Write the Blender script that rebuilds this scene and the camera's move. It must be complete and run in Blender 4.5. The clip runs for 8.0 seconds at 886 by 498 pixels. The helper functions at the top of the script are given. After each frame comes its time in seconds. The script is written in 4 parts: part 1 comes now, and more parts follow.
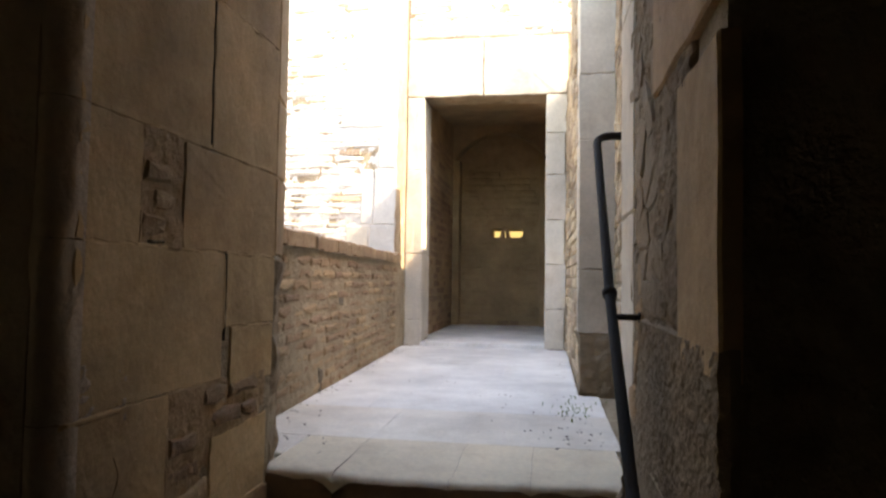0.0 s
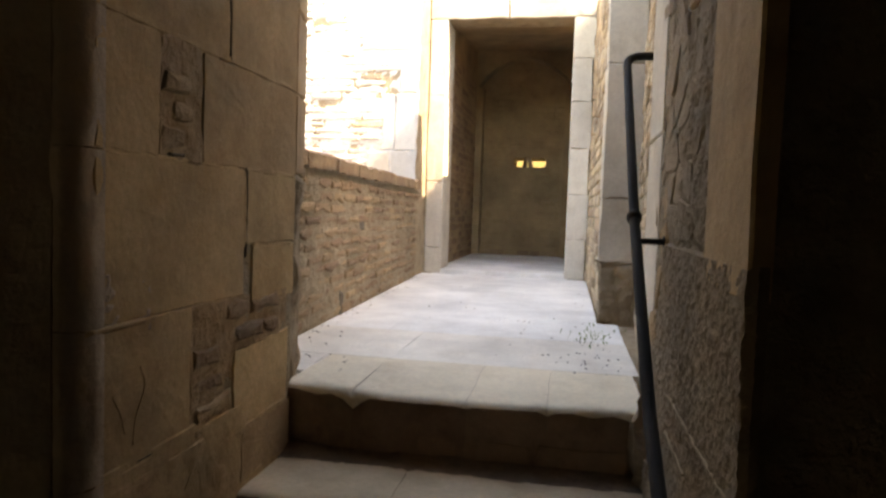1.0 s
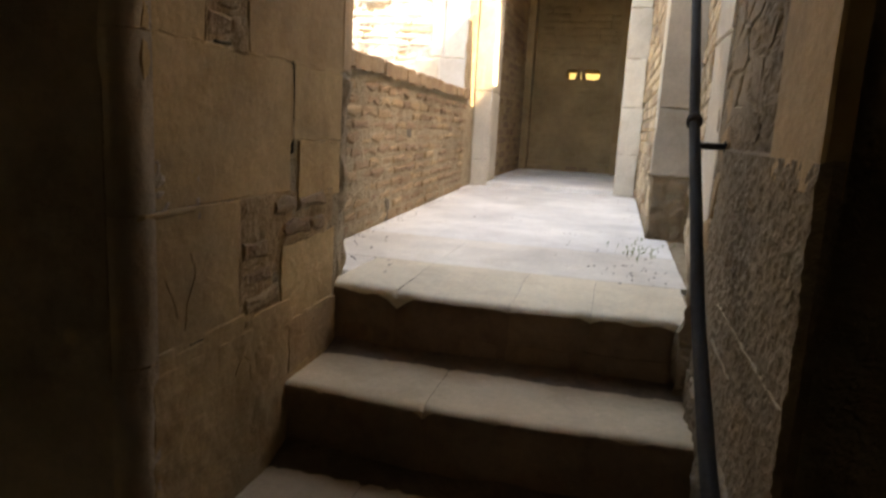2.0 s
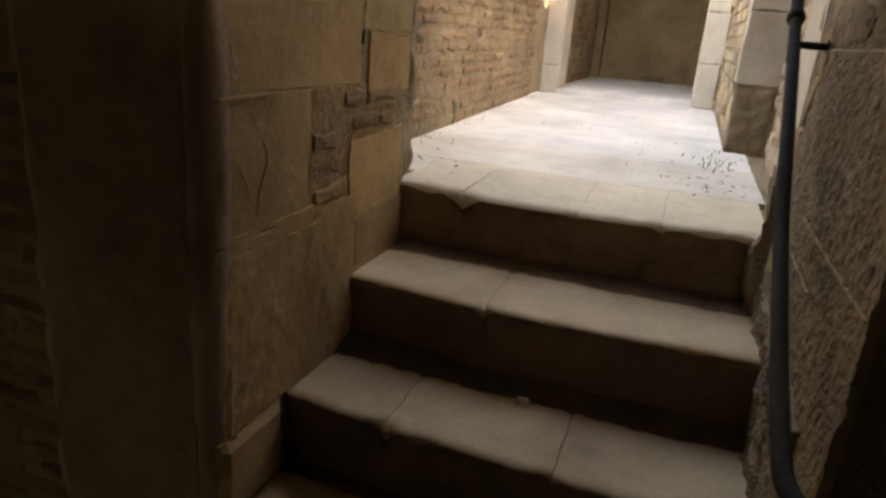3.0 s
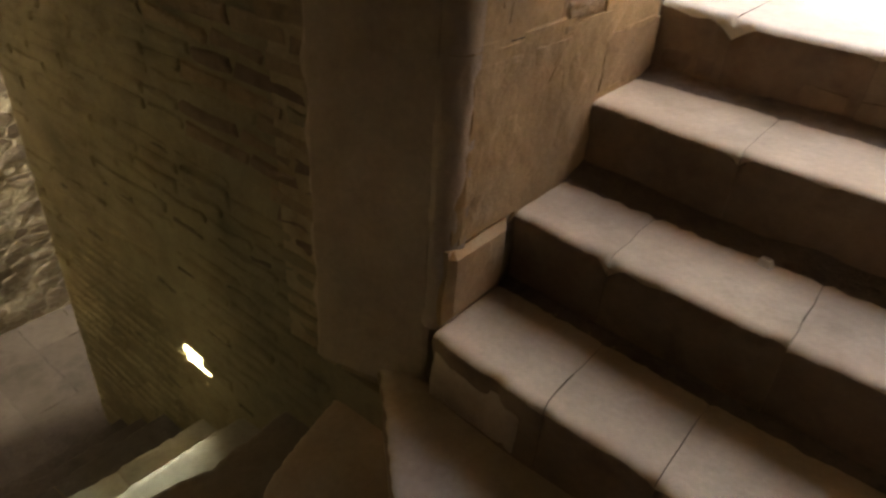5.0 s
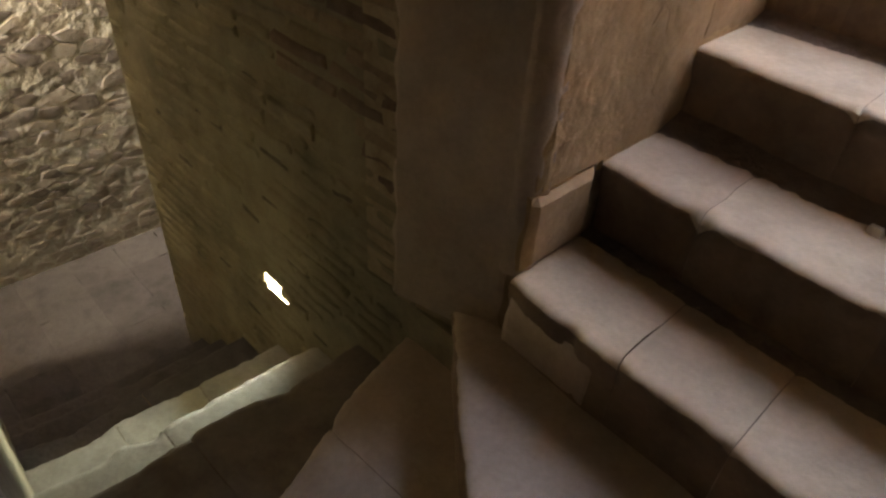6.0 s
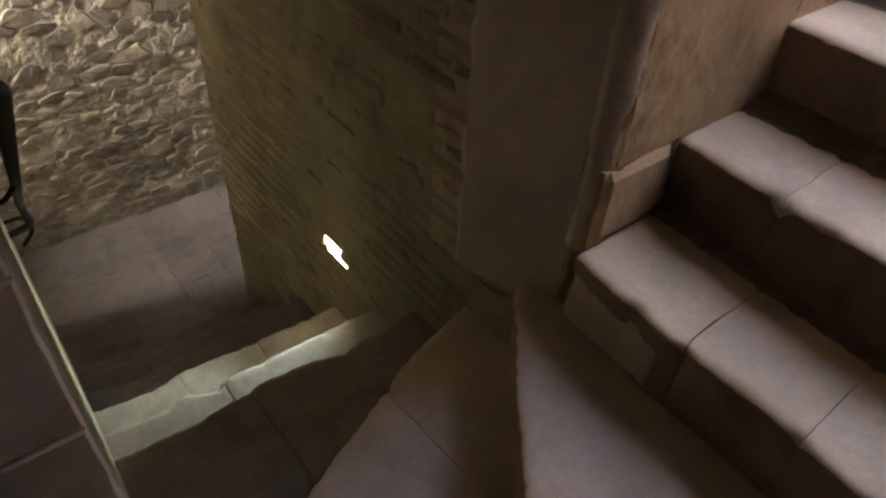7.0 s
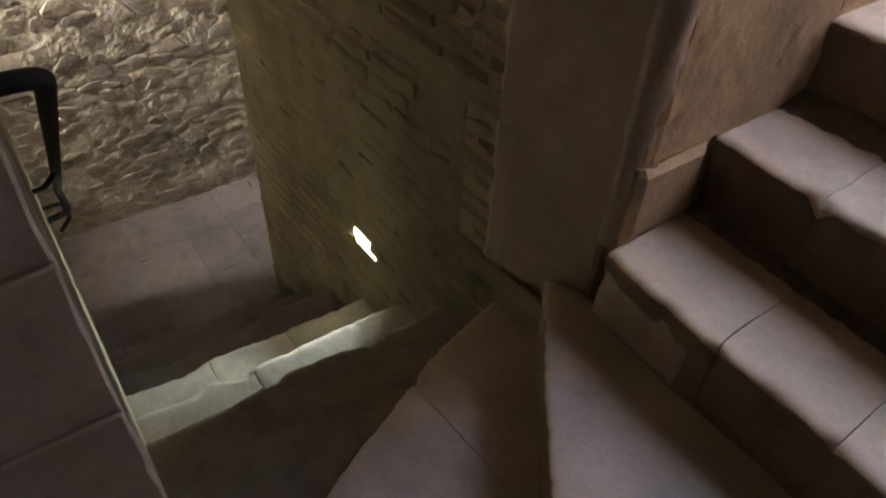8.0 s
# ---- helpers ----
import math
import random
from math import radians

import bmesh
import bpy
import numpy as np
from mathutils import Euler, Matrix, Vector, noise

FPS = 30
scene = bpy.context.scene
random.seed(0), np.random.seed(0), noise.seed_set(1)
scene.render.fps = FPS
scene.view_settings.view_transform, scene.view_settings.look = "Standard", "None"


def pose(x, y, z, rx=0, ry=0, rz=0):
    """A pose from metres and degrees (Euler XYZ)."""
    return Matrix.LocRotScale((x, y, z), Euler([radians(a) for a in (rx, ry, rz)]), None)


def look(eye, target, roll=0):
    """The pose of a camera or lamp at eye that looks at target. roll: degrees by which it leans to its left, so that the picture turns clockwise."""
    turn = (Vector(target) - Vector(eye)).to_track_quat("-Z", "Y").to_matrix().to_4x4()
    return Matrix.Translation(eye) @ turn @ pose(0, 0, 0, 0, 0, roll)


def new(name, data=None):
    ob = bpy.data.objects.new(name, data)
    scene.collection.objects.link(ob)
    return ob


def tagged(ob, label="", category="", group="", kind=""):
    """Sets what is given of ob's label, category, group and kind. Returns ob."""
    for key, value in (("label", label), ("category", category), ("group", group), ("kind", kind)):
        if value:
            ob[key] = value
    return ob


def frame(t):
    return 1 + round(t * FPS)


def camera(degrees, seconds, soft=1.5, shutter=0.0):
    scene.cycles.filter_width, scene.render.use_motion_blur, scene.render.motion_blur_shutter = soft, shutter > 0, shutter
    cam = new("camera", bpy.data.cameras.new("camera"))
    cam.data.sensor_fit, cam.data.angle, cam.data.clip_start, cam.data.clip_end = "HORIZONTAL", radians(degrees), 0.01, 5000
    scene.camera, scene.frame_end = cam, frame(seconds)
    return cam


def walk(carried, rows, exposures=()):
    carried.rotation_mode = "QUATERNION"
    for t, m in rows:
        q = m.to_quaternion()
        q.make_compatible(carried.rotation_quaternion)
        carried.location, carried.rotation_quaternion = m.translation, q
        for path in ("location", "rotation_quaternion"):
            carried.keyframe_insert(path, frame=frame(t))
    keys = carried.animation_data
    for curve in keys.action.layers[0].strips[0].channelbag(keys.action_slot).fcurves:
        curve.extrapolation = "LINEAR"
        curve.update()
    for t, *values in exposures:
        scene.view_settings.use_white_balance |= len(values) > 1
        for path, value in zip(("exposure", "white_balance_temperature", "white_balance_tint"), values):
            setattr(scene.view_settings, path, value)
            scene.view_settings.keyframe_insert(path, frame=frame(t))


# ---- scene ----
cam = camera(66.6, 8.0, soft=2.3, shutter=0.5)
PATH = [
    (0, (0.807, -1.895, 0.553), (0.497, 0.078, 0.647), 0.9),
    (0.5, (0.805, -1.887, 0.542), (0.472, 0.085, 0.538), 1.4),
    (1, (0.802, -1.876, 0.526), (0.437, 0.087, 0.415), 1.9),
    (1.5, (0.795, -1.869, 0.51), (0.39, 0.077, 0.284), 2.5),
    (1.7, (0.793, -1.864, 0.498), (0.364, 0.069, 0.221), 2.9),
    (2.8, (0.803, -1.847, 0.46), (0.199, -0.031, -0.12), 3.7),
    (3, (0.778, -1.851, 0.451), (0.167, -0.053, -0.176), 4.6),
    (3.5, (0.765, -1.856, 0.438), (0.078, -0.13, -0.303), 5.1),
    (4, (0.767, -1.85, 0.433), (-0.04, -0.244, -0.445), 5.0),
    (4.5, (0.737, -1.847, 0.416), (-0.181, -0.375, -0.579), 4.8),
    (5, (0.718, -1.838, 0.396), (-0.296, -0.508, -0.701), 4.2),
    (5.2, (0.723, -1.829, 0.393), (-0.326, -0.555, -0.737), 3.8),
    (6.5, (0.676, -1.856, 0.368), (-0.442, -0.803, -0.914), 4.1),
    (7, (0.67, -1.868, 0.367), (-0.482, -0.888, -0.942), 3.6),
    (7.5, (0.664, -1.873, 0.364), (-0.514, -0.94, -0.957), 3.1),
    (8, (0.665, -1.875, 0.366), (-0.524, -0.964, -0.959), 2.9),
]
walk(cam, [(t, look(eye, target, roll)) for t, eye, target, roll in PATH],
     [(0.0, 3.25, 8800, 15), (0.5, 3.35, 9300, 15), (1.5, 3.52, 10700, 15), (3.0, 3.75, 12100, 15), (3.5, 3.9, 12500, 16), (4.0, 4.2, 12800, 18), (4.5, 4.65, 12600, 21),
      (5.0, 5.15, 11300, 23), (6.3, 5.24, 8800, 26), (8.0, 5.28, 7700, 28)])


# ---- world and light ----
SLIT_GLOW, SLOT_GLOW = 6.0, 0.1
SUN_EL, SUN_AZ = radians(48), radians(100)      # azimuth clockwise from north
world = bpy.data.worlds.new("world")
scene.world = world
world.use_nodes = True
wn = world.node_tree
sky = wn.nodes.new("ShaderNodeTexSky")
sky.sky_type, sky.sun_disc = "NISHITA", False
sky.sun_elevation, sky.sun_rotation = SUN_EL, SUN_AZ
wn.nodes["Background"].inputs["Strength"].default_value = 0.15
wn.links.new(sky.outputs["Color"], wn.nodes["Background"].inputs["Color"])
sun = new("sun", bpy.data.lights.new("sun", "SUN"))
sun.data.energy, sun.data.angle, sun.data.color = 2.2, radians(0.5), (1.0, 0.95, 0.86)
sun_way = Vector((math.sin(SUN_AZ) * math.cos(SUN_EL), math.cos(SUN_AZ) * math.cos(SUN_EL), math.sin(SUN_EL)))
sun.matrix_world = look(sun_way * 20, (0, 0, 0))


# ---- materials ----
def material(name, colours, rough=0.9, scale=6.0, bump=0.4, grain=60.0, metal=0.0, by_piece=0.0, stain=0.35, dist=0.02):
    """A mineral surface: two tones mixed by noise, large stains, fine grain in colour and relief."""
    m = bpy.data.materials.new(name)
    m.use_nodes = True
    nt = m.node_tree
    n, l = nt.nodes, nt.links
    bsdf = n["Principled BSDF"]
    bsdf.inputs["Roughness"].default_value, bsdf.inputs["Metallic"].default_value = rough, metal
    geo = n.new("ShaderNodeNewGeometry")
    co = geo.outputs["Position"]

    def noise_at(s, detail, seed=0.0):
        t = n.new("ShaderNodeTexNoise")
        t.inputs["Scale"].default_value, t.inputs["Detail"].default_value = s, detail
        t.inputs["Roughness"].default_value = 0.62
        mp = n.new("ShaderNodeMapping")
        mp.inputs["Location"].default_value = (seed, seed * 1.7, seed * 0.3)
        l.new(co, mp.inputs["Vector"])
        l.new(mp.outputs["Vector"], t.inputs["Vector"])
        return t.outputs["Fac"]

    ramp = n.new("ShaderNodeValToRGB")
    els = ramp.color_ramp.elements
    while len(els) < len(colours):
        els.new(0.5)
    for k, c in enumerate(colours):
        els[k].position = 0.3 + 0.4 * k / max(1, len(colours) - 1)
        els[k].color = (*c, 1)
    l.new(noise_at(scale, 8), ramp.inputs["Fac"])
    col = ramp.outputs["Color"]
    big = n.new("ShaderNodeMapRange")
    big.inputs["From Min"].default_value, big.inputs["From Max"].default_value = 0.35, 0.7
    big.inputs["To Min"].default_value, big.inputs["To Max"].default_value = 1.0 + stain * 0.25, 1.0 - stain
    l.new(noise_at(1.7, 5, 7.0), big.inputs["Value"])
    fine = n.new("ShaderNodeMapRange")
    fine.inputs["From Min"].default_value, fine.inputs["From Max"].default_value = 0.3, 0.7
    fine.inputs["To Min"].default_value, fine.inputs["To Max"].default_value = 0.92, 1.07
    l.new(noise_at(grain, 6, 3.0), fine.inputs["Value"])
    mul = n.new("ShaderNodeMath")
    mul.operation = "MULTIPLY"
    l.new(big.outputs["Result"], mul.inputs[0])
    l.new(fine.outputs["Result"], mul.inputs[1])
    hsv = n.new("ShaderNodeHueSaturation")
    l.new(col, hsv.inputs["Color"])
    if by_piece:
        info = n.new("ShaderNodeObjectInfo")
        rnd = n.new("ShaderNodeMapRange")
        rnd.inputs["To Min"].default_value, rnd.inputs["To Max"].default_value = 1 - by_piece, 1 + by_piece
        l.new(info.outputs["Random"], rnd.inputs["Value"])
        m2 = n.new("ShaderNodeMath")
        m2.operation = "MULTIPLY"
        l.new(mul.outputs["Value"], m2.inputs[0])
        l.new(rnd.outputs["Result"], m2.inputs[1])
        l.new(m2.outputs["Value"], hsv.inputs["Value"])
        hue = n.new("ShaderNodeMapRange")
        hue.inputs["To Min"].default_value, hue.inputs["To Max"].default_value = 0.5 - by_piece * 0.035, 0.5 + by_piece * 0.035
        l.new(info.outputs["Random"], hue.inputs["Value"])
        l.new(hue.outputs["Result"], hsv.inputs["Hue"])
    else:
        l.new(mul.outputs["Value"], hsv.inputs["Value"])
    l.new(hsv.outputs["Color"], bsdf.inputs["Base Color"])
    add = n.new("ShaderNodeMath")
    add.operation = "MULTIPLY_ADD"
    add.inputs[1].default_value = 0.35
    l.new(noise_at(grain, 8, 5.0), add.inputs[0])
    l.new(noise_at(scale * 3, 8, 9.0), add.inputs[2])
    bp = n.new("ShaderNodeBump")
    bp.inputs["Strength"].default_value, bp.inputs["Distance"].default_value = bump, dist
    l.new(add.outputs["Value"], bp.inputs["Height"])
    l.new(bp.outputs["Normal"], bsdf.inputs["Normal"])
    return m


ASHLAR = material("dressed_limestone", [(0.48, 0.305, 0.152), (0.605, 0.412, 0.228), (0.54, 0.358, 0.19)], by_piece=0.12, bump=0.3, scale=4, stain=0.5)
# reddish-brown riser stone, with the risers' shade put into its colour
RISER = material("shaded_riser_stone", [(0.18, 0.11, 0.07), (0.29, 0.20, 0.13), (0.23, 0.15, 0.098)], by_piece=0.15, bump=0.35, scale=5, stain=0.4)
# darker and lighter copies of step stone, shade and slit light in their colours
SHADED_STEP = material("shaded_step_stone", [(0.17, 0.135, 0.105), (0.26, 0.215, 0.17), (0.21, 0.17, 0.13)], by_piece=0.15, bump=0.2, scale=6, stain=0.4)
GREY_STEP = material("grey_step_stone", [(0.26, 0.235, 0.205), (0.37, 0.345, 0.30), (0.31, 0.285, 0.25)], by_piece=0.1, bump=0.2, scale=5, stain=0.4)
COAT = material("dull_lime_coat", [(0.48, 0.36, 0.265), (0.60, 0.47, 0.355), (0.54, 0.415, 0.31)], bump=0.35, scale=4, stain=0.4)
DARK_BRICK = material("dark_weathered_brick", [(0.17, 0.115, 0.075), (0.27, 0.19, 0.13), (0.21, 0.145, 0.095)], by_piece=0.3, bump=0.6, scale=12)
LIMED_BRICK = material("limewashed_brick", [(0.61, 0.53, 0.45), (0.72, 0.67, 0.60), (0.67, 0.60, 0.52)], by_piece=0.13, bump=0.6, scale=9, stain=0.25)
LIMED_BED = material("lime_bed", [(0.66, 0.61, 0.54), (0.75, 0.71, 0.65), (0.60, 0.53, 0.45)], bump=0.8, scale=8, grain=90, stain=0.25)
QUOIN = material("grey_limestone", [(0.50, 0.475, 0.43), (0.58, 0.56, 0.52), (0.54, 0.52, 0.475)], by_piece=0.06, bump=0.2, scale=4, stain=0.2)
PALE_STONE = material("pale_limestone", [(0.58, 0.50, 0.39), (0.70, 0.63, 0.52), (0.64, 0.56, 0.45)], by_piece=0.1, bump=0.2, scale=4, stain=0.3)
TREAD = material("worn_step_stone", [(0.53, 0.385, 0.245), (0.67, 0.51, 0.34), (0.60, 0.447, 0.295)], by_piece=0.1, bump=0.2, scale=4, stain=0.35)
# yellowish limestone and cream slabs: warm bounced light is put into both colours
CREAM = material("warm_lit_paving", [(0.76, 0.70, 0.60), (0.85, 0.80, 0.71), (0.80, 0.75, 0.655)], by_piece=0.03, bump=0.3, stain=0.3)
NOSING = material("warm_lit_limestone", [(0.70, 0.60, 0.44), (0.82, 0.725, 0.56), (0.76, 0.665, 0.50)], by_piece=0.06, bump=0.3, scale=5, stain=0.25)
PAVING = material("pale_paving", [(0.78, 0.755, 0.70), (0.86, 0.845, 0.80), (0.82, 0.80, 0.745)], by_piece=0.03, bump=0.3, stain=0.3)
BRICK = material("old_brick", [(0.29, 0.17, 0.095), (0.40, 0.275, 0.165), (0.34, 0.215, 0.125)], by_piece=0.22, bump=0.6, scale=14)
PALE_BRICK = material("sun_bleached_brick", [(0.40, 0.28, 0.175), (0.50, 0.39, 0.27), (0.45, 0.32, 0.205)], by_piece=0.28, bump=0.6, scale=14)
MORTAR = material("lime_mortar", [(0.34, 0.25, 0.155), (0.44, 0.345, 0.23), (0.29, 0.205, 0.125)], bump=0.9, scale=9, grain=90)
RENDER_COAT = material("rough_lime_coat", [(0.23, 0.165, 0.105), (0.34, 0.255, 0.17), (0.27, 0.195, 0.125)], bump=0.8, scale=11, grain=110, dist=0.012)
EARTH = material("earthy_old_plaster", [(0.34, 0.20, 0.10), (0.46, 0.31, 0.175), (0.40, 0.25, 0.135)], bump=0.6, scale=12, grain=80)
ROOM = material("brown_room_plaster", [(0.36, 0.235, 0.12), (0.45, 0.315, 0.17), (0.40, 0.27, 0.145)], bump=0.6, scale=5, stain=0.4)
# plaster kept near black to cut bounced light in the stairwell
DIM_PLASTER = material("dim_plaster", [(0.048, 0.035, 0.025), (0.088, 0.066, 0.048), (0.065, 0.049, 0.035)], bump=0.6, scale=4)
WASH = material("aged_limewash", [(0.20, 0.168, 0.108), (0.30, 0.255, 0.165), (0.245, 0.20, 0.127)], bump=0.6, scale=5, stain=0.45)
RUBBLE = material("rubble_stone", [(0.21, 0.175, 0.15), (0.33, 0.28, 0.235), (0.27, 0.225, 0.185)], by_piece=0.3, bump=0.4, scale=14)
RUBBLE_BED = material("rubble_mortar", [(0.38, 0.345, 0.285), (0.52, 0.48, 0.405), (0.30, 0.27, 0.22)], bump=0.6, scale=12)
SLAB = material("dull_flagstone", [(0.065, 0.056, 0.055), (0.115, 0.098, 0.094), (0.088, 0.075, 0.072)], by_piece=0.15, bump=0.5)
# unseen ground, paled to bounce light onto the landing walls
GROUND = material("dusty_ground", [(0.50, 0.43, 0.33), (0.62, 0.55, 0.44), (0.56, 0.48, 0.37)], bump=0.6, scale=3)
# dark earth, the shade at the tread backs put into its colour
DIRT_SHADE = material("dark_earth_shade", [(0.15, 0.105, 0.072), (0.24, 0.175, 0.125), (0.19, 0.138, 0.097)], bump=0.8, scale=14, grain=90)
# step stone darkened, the winders' weaker light put into its colour
WINDER = material("dimmed_step_stone", [(0.345, 0.26, 0.185), (0.46, 0.355, 0.26), (0.40, 0.305, 0.22)], by_piece=0.08, bump=0.2, scale=4, stain=0.35)
IRON = material("black_iron", [(0.010, 0.009, 0.009), (0.024, 0.02, 0.018), (0.015, 0.012, 0.010)], rough=0.85, bump=0.3)


# ---- mesh helpers ----
def part(name, bm, mat, parent=None, label=""):
    me = bpy.data.meshes.new(name)
    bmesh.ops.recalc_face_normals(bm, faces=bm.faces)
    bm.to_mesh(me)
    bm.free()
    me.materials.append(mat)
    ob = new(name, me)
    ob.parent = parent
    return tagged(ob, label)


def box(bm, x0, x1, y0, y1, z0, z1):
    v = [bm.verts.new(p) for p in ((x0, y0, z0), (x1, y0, z0), (x1, y1, z0), (x0, y1, z0), (x0, y0, z1), (x1, y0, z1), (x1, y1, z1), (x0, y1, z1))]
    for f in ((0, 3, 2, 1), (4, 5, 6, 7), (0, 1, 5, 4), (1, 2, 6, 5), (2, 3, 7, 6), (3, 0, 4, 7)):
        bm.faces.new([v[k] for k in f])
    return v


def prism(bm, poly, z0, z1):
    low = [bm.verts.new((x, y, z0)) for x, y in poly]
    top = [bm.verts.new((x, y, z1)) for x, y in poly]
    bm.faces.new(low[::-1])
    bm.faces.new(top)
    for k in range(len(poly)):
        j = (k + 1) % len(poly)
        bm.faces.new((low[k], low[j], top[j], top[k]))


def structure(name, shapes, mat, label, category="wall"):
    """A piece of the setting out of boxes (six numbers) and prisms (a plan, bottom, top)."""
    bm = bmesh.new()
    for s in shapes:
        if len(s) == 6:
            box(bm, *s)
        else:
            prism(bm, *s)
    return tagged(part(name, bm, mat), label, category, kind="structure")


# ---- large structure ----
ROOF = 2.05
# east wall top, out of view, set to steer sun and sky light
EAST_TOP = 2.42
COURT_TOP = 3.15
pier = structure("wall_west", [([(-0.5, -0.5), (-0.006, -0.5), (-0.006, 0.01), (-0.05, 0.17), (-0.5, 0.17)], -0.9, 2.3), ([(-0.5, -0.926), (-0.34, -0.926), (-0.045, -0.868), (-0.012, -0.835), (-0.006, -0.5), (-0.5, -0.5)], -0.9, 2.3)],
                 MORTAR, "limestone and brick pier beside the steps")
SLIT = (-1.16, -1.0, -1.40, -1.335)
brick_wall = structure("wall_north", [
    (-2.2, SLIT[0], -0.92, -0.5, -3.0, ROOF), (SLIT[1], -0.5, -0.92, -0.5, -3.0, ROOF), (-0.5, -0.014, -0.92, -0.5, -3.0, -0.9),
    (SLIT[0], SLIT[1], -0.92, -0.5, -3.0, SLIT[2]), (SLIT[0], SLIT[1], -0.92, -0.5, SLIT[3], ROOF)],
    WASH, "limewashed brick wall along the lower steps")
south_wall = structure("wall_south", [(-2.6, -0.012, -2.4, -1.892, -3.0, ROOF)], WASH, "limewashed wall along the lower flight of steps")
near_wall = structure("wall_southwest", [(-0.4, -0.012, -3.2, -2.4, -3.0, ROOF)], MORTAR, "stone wall of the stairwell")
east_wall = structure("wall_east", [([(1.045, -0.945), (1.5, -0.945), (1.5, 1.57), (1.145, 1.57), (1.055, 0.26)], -0.9, EAST_TOP)], MORTAR,
                      "rough wall beside the steps with patched stones")
structure("wall_southeast", [(1.5, 1.8, -3.2, 0.0, -1.2, ROOF)], DIM_PLASTER, "plastered wall of the stairwell, darkened to cut bounced light")
structure("wall_back", [(-0.4, 1.8, -3.5, -3.2, -3.0, ROOF)], DIM_PLASTER, "unseen plastered wall behind the stairwell, darkened to cut bounced light")
# unseen ceiling, run out to y 0.42 to hold light off the steps
structure("ceiling", [(-4.0, 1.8, -3.5, -0.5, ROOF, ROOF + 0.2), (-0.5, 1.5, -0.5, 0.42, ROOF, ROOF + 0.2)], DIM_PLASTER, "unseen plastered ceiling over the steps, darkened to cut bounced light", "ceiling")
structure("wall_outer", [(-4.0, -0.5, -0.2, 0.17, -0.3, ROOF + 0.2)], MORTAR, "outer wall of the stair towards the courtyard")
landing = structure("landing", [([(-0.45, 0.05), (1.3, 0.05), (1.3, 3.76), (-0.6, 3.76)], -0.5, -0.018)], MORTAR, "pale paved landing in front of the doorway", "floor")
parapet = structure("parapet", [([(-0.55, 0.17), (-0.262, 0.17), (-0.262, 0.6), (-0.397, 3.36), (-0.65, 3.36)], -0.02, 0.71)], MORTAR, "low brick parapet along the landing")
court_wall = structure("wall_court", [(-6.0, -0.415, 3.372, 3.75, -0.3, COURT_TOP)], MORTAR, "sunlit brick wall with limestone quoins")
DOOR = (-0.259, 0.776, 2.13, 3.75)
door_wall = structure("wall_door", [(-0.42, DOOR[0] - 0.012, 3.764, 4.1, -0.02, 2.13), (DOOR[1] + 0.012, 1.5, 3.764, 4.1, -0.02, 2.13), (-0.42, 1.5, 3.764, 4.1, 2.145, COURT_TOP)],
                      MORTAR, "pale limestone door surround with a cracked lintel")
# unseen tops stepped to let sun onto the door wall, not the landing
passage_wall = structure("wall_passage", [([(0.975, 1.585), (1.5, 1.585), (1.5, 2.5), (0.968, 2.5)], -0.02, EAST_TOP), ([(0.968, 2.5), (1.5, 2.5), (1.5, 3.3), (0.963, 3.3)], -0.02, 2.85), ([(0.963, 3.3), (1.5, 3.3), (1.5, 3.764), (0.955, 3.764)], -0.02, 2.2)], MORTAR, "rough brick wall of the landing beyond the pillar")
structure("threshold", [(-0.33, 0.80, 3.75, 4.12, -0.02, 0.035)], PAVING, "worn stone threshold of the doorway", "floor")
structure("room_floor", [(-0.8, 1.3, 4.12, 6.9, -0.2, 0.03)], PAVING, "dusty stone floor of the small room", "floor")
SLOT = (0.105, 0.495, 1.09, 1.205)
room = structure("room_walls", [(-0.8, -0.34, 4.1, 6.9, 0.0, 2.9), (0.80, 1.3, 4.1, 6.9, 0.0, 2.9),
                                (-0.34, SLOT[0], 6.32, 6.9, 0.0, 2.6), (SLOT[1], 0.80, 6.32, 6.9, 0.0, 2.6), (SLOT[0], SLOT[1], 6.32, 6.9, 0.0, SLOT[2]), (SLOT[0], SLOT[1], 6.32, 6.9, SLOT[3], 2.6),
                                (-0.34, -0.26, 6.1, 6.32, 0.0, 2.0), (0.70, 0.80, 6.1, 6.32, 0.0, 2.0), (-0.34, 0.80, 6.24, 6.32, 0.03, 0.14)],
                 ROOM, "dim plastered walls of the small room behind the doorway")
# vault of the room: a sloping soffit and a shallow arch in front of the back wall
bm = bmesh.new()
arch = [(-0.34 + 1.14 * k / 12, 1.98 + 0.36 * math.sin(math.pi * k / 12) ** 0.7) for k in range(13)]
for (xa, za), (xb, zb) in zip(arch, arch[1:]):
    v = [bm.verts.new(p) for p in ((xa, 6.1, za), (xb, 6.1, zb), (xb, 6.1, 2.9), (xa, 6.1, 2.9), (xa, 6.32, za), (xb, 6.32, zb), (xb, 6.32, 2.9), (xa, 6.32, 2.9))]
    for f in ((0, 1, 2, 3), (0, 4, 5, 1), (4, 7, 6, 5), (3, 2, 6, 7)):
        bm.faces.new([v[i] for i in f])
part("arch", bm, ROOM, room)
bm = bmesh.new()
v = [bm.verts.new(p) for p in ((-0.34, 4.1, 2.2), (0.8, 4.1, 2.2), (0.8, 6.1, 2.42), (-0.34, 6.1, 2.42), (-0.34, 4.1, 2.9), (0.8, 4.1, 2.9), (0.8, 6.1, 2.9), (-0.34, 6.1, 2.9))]
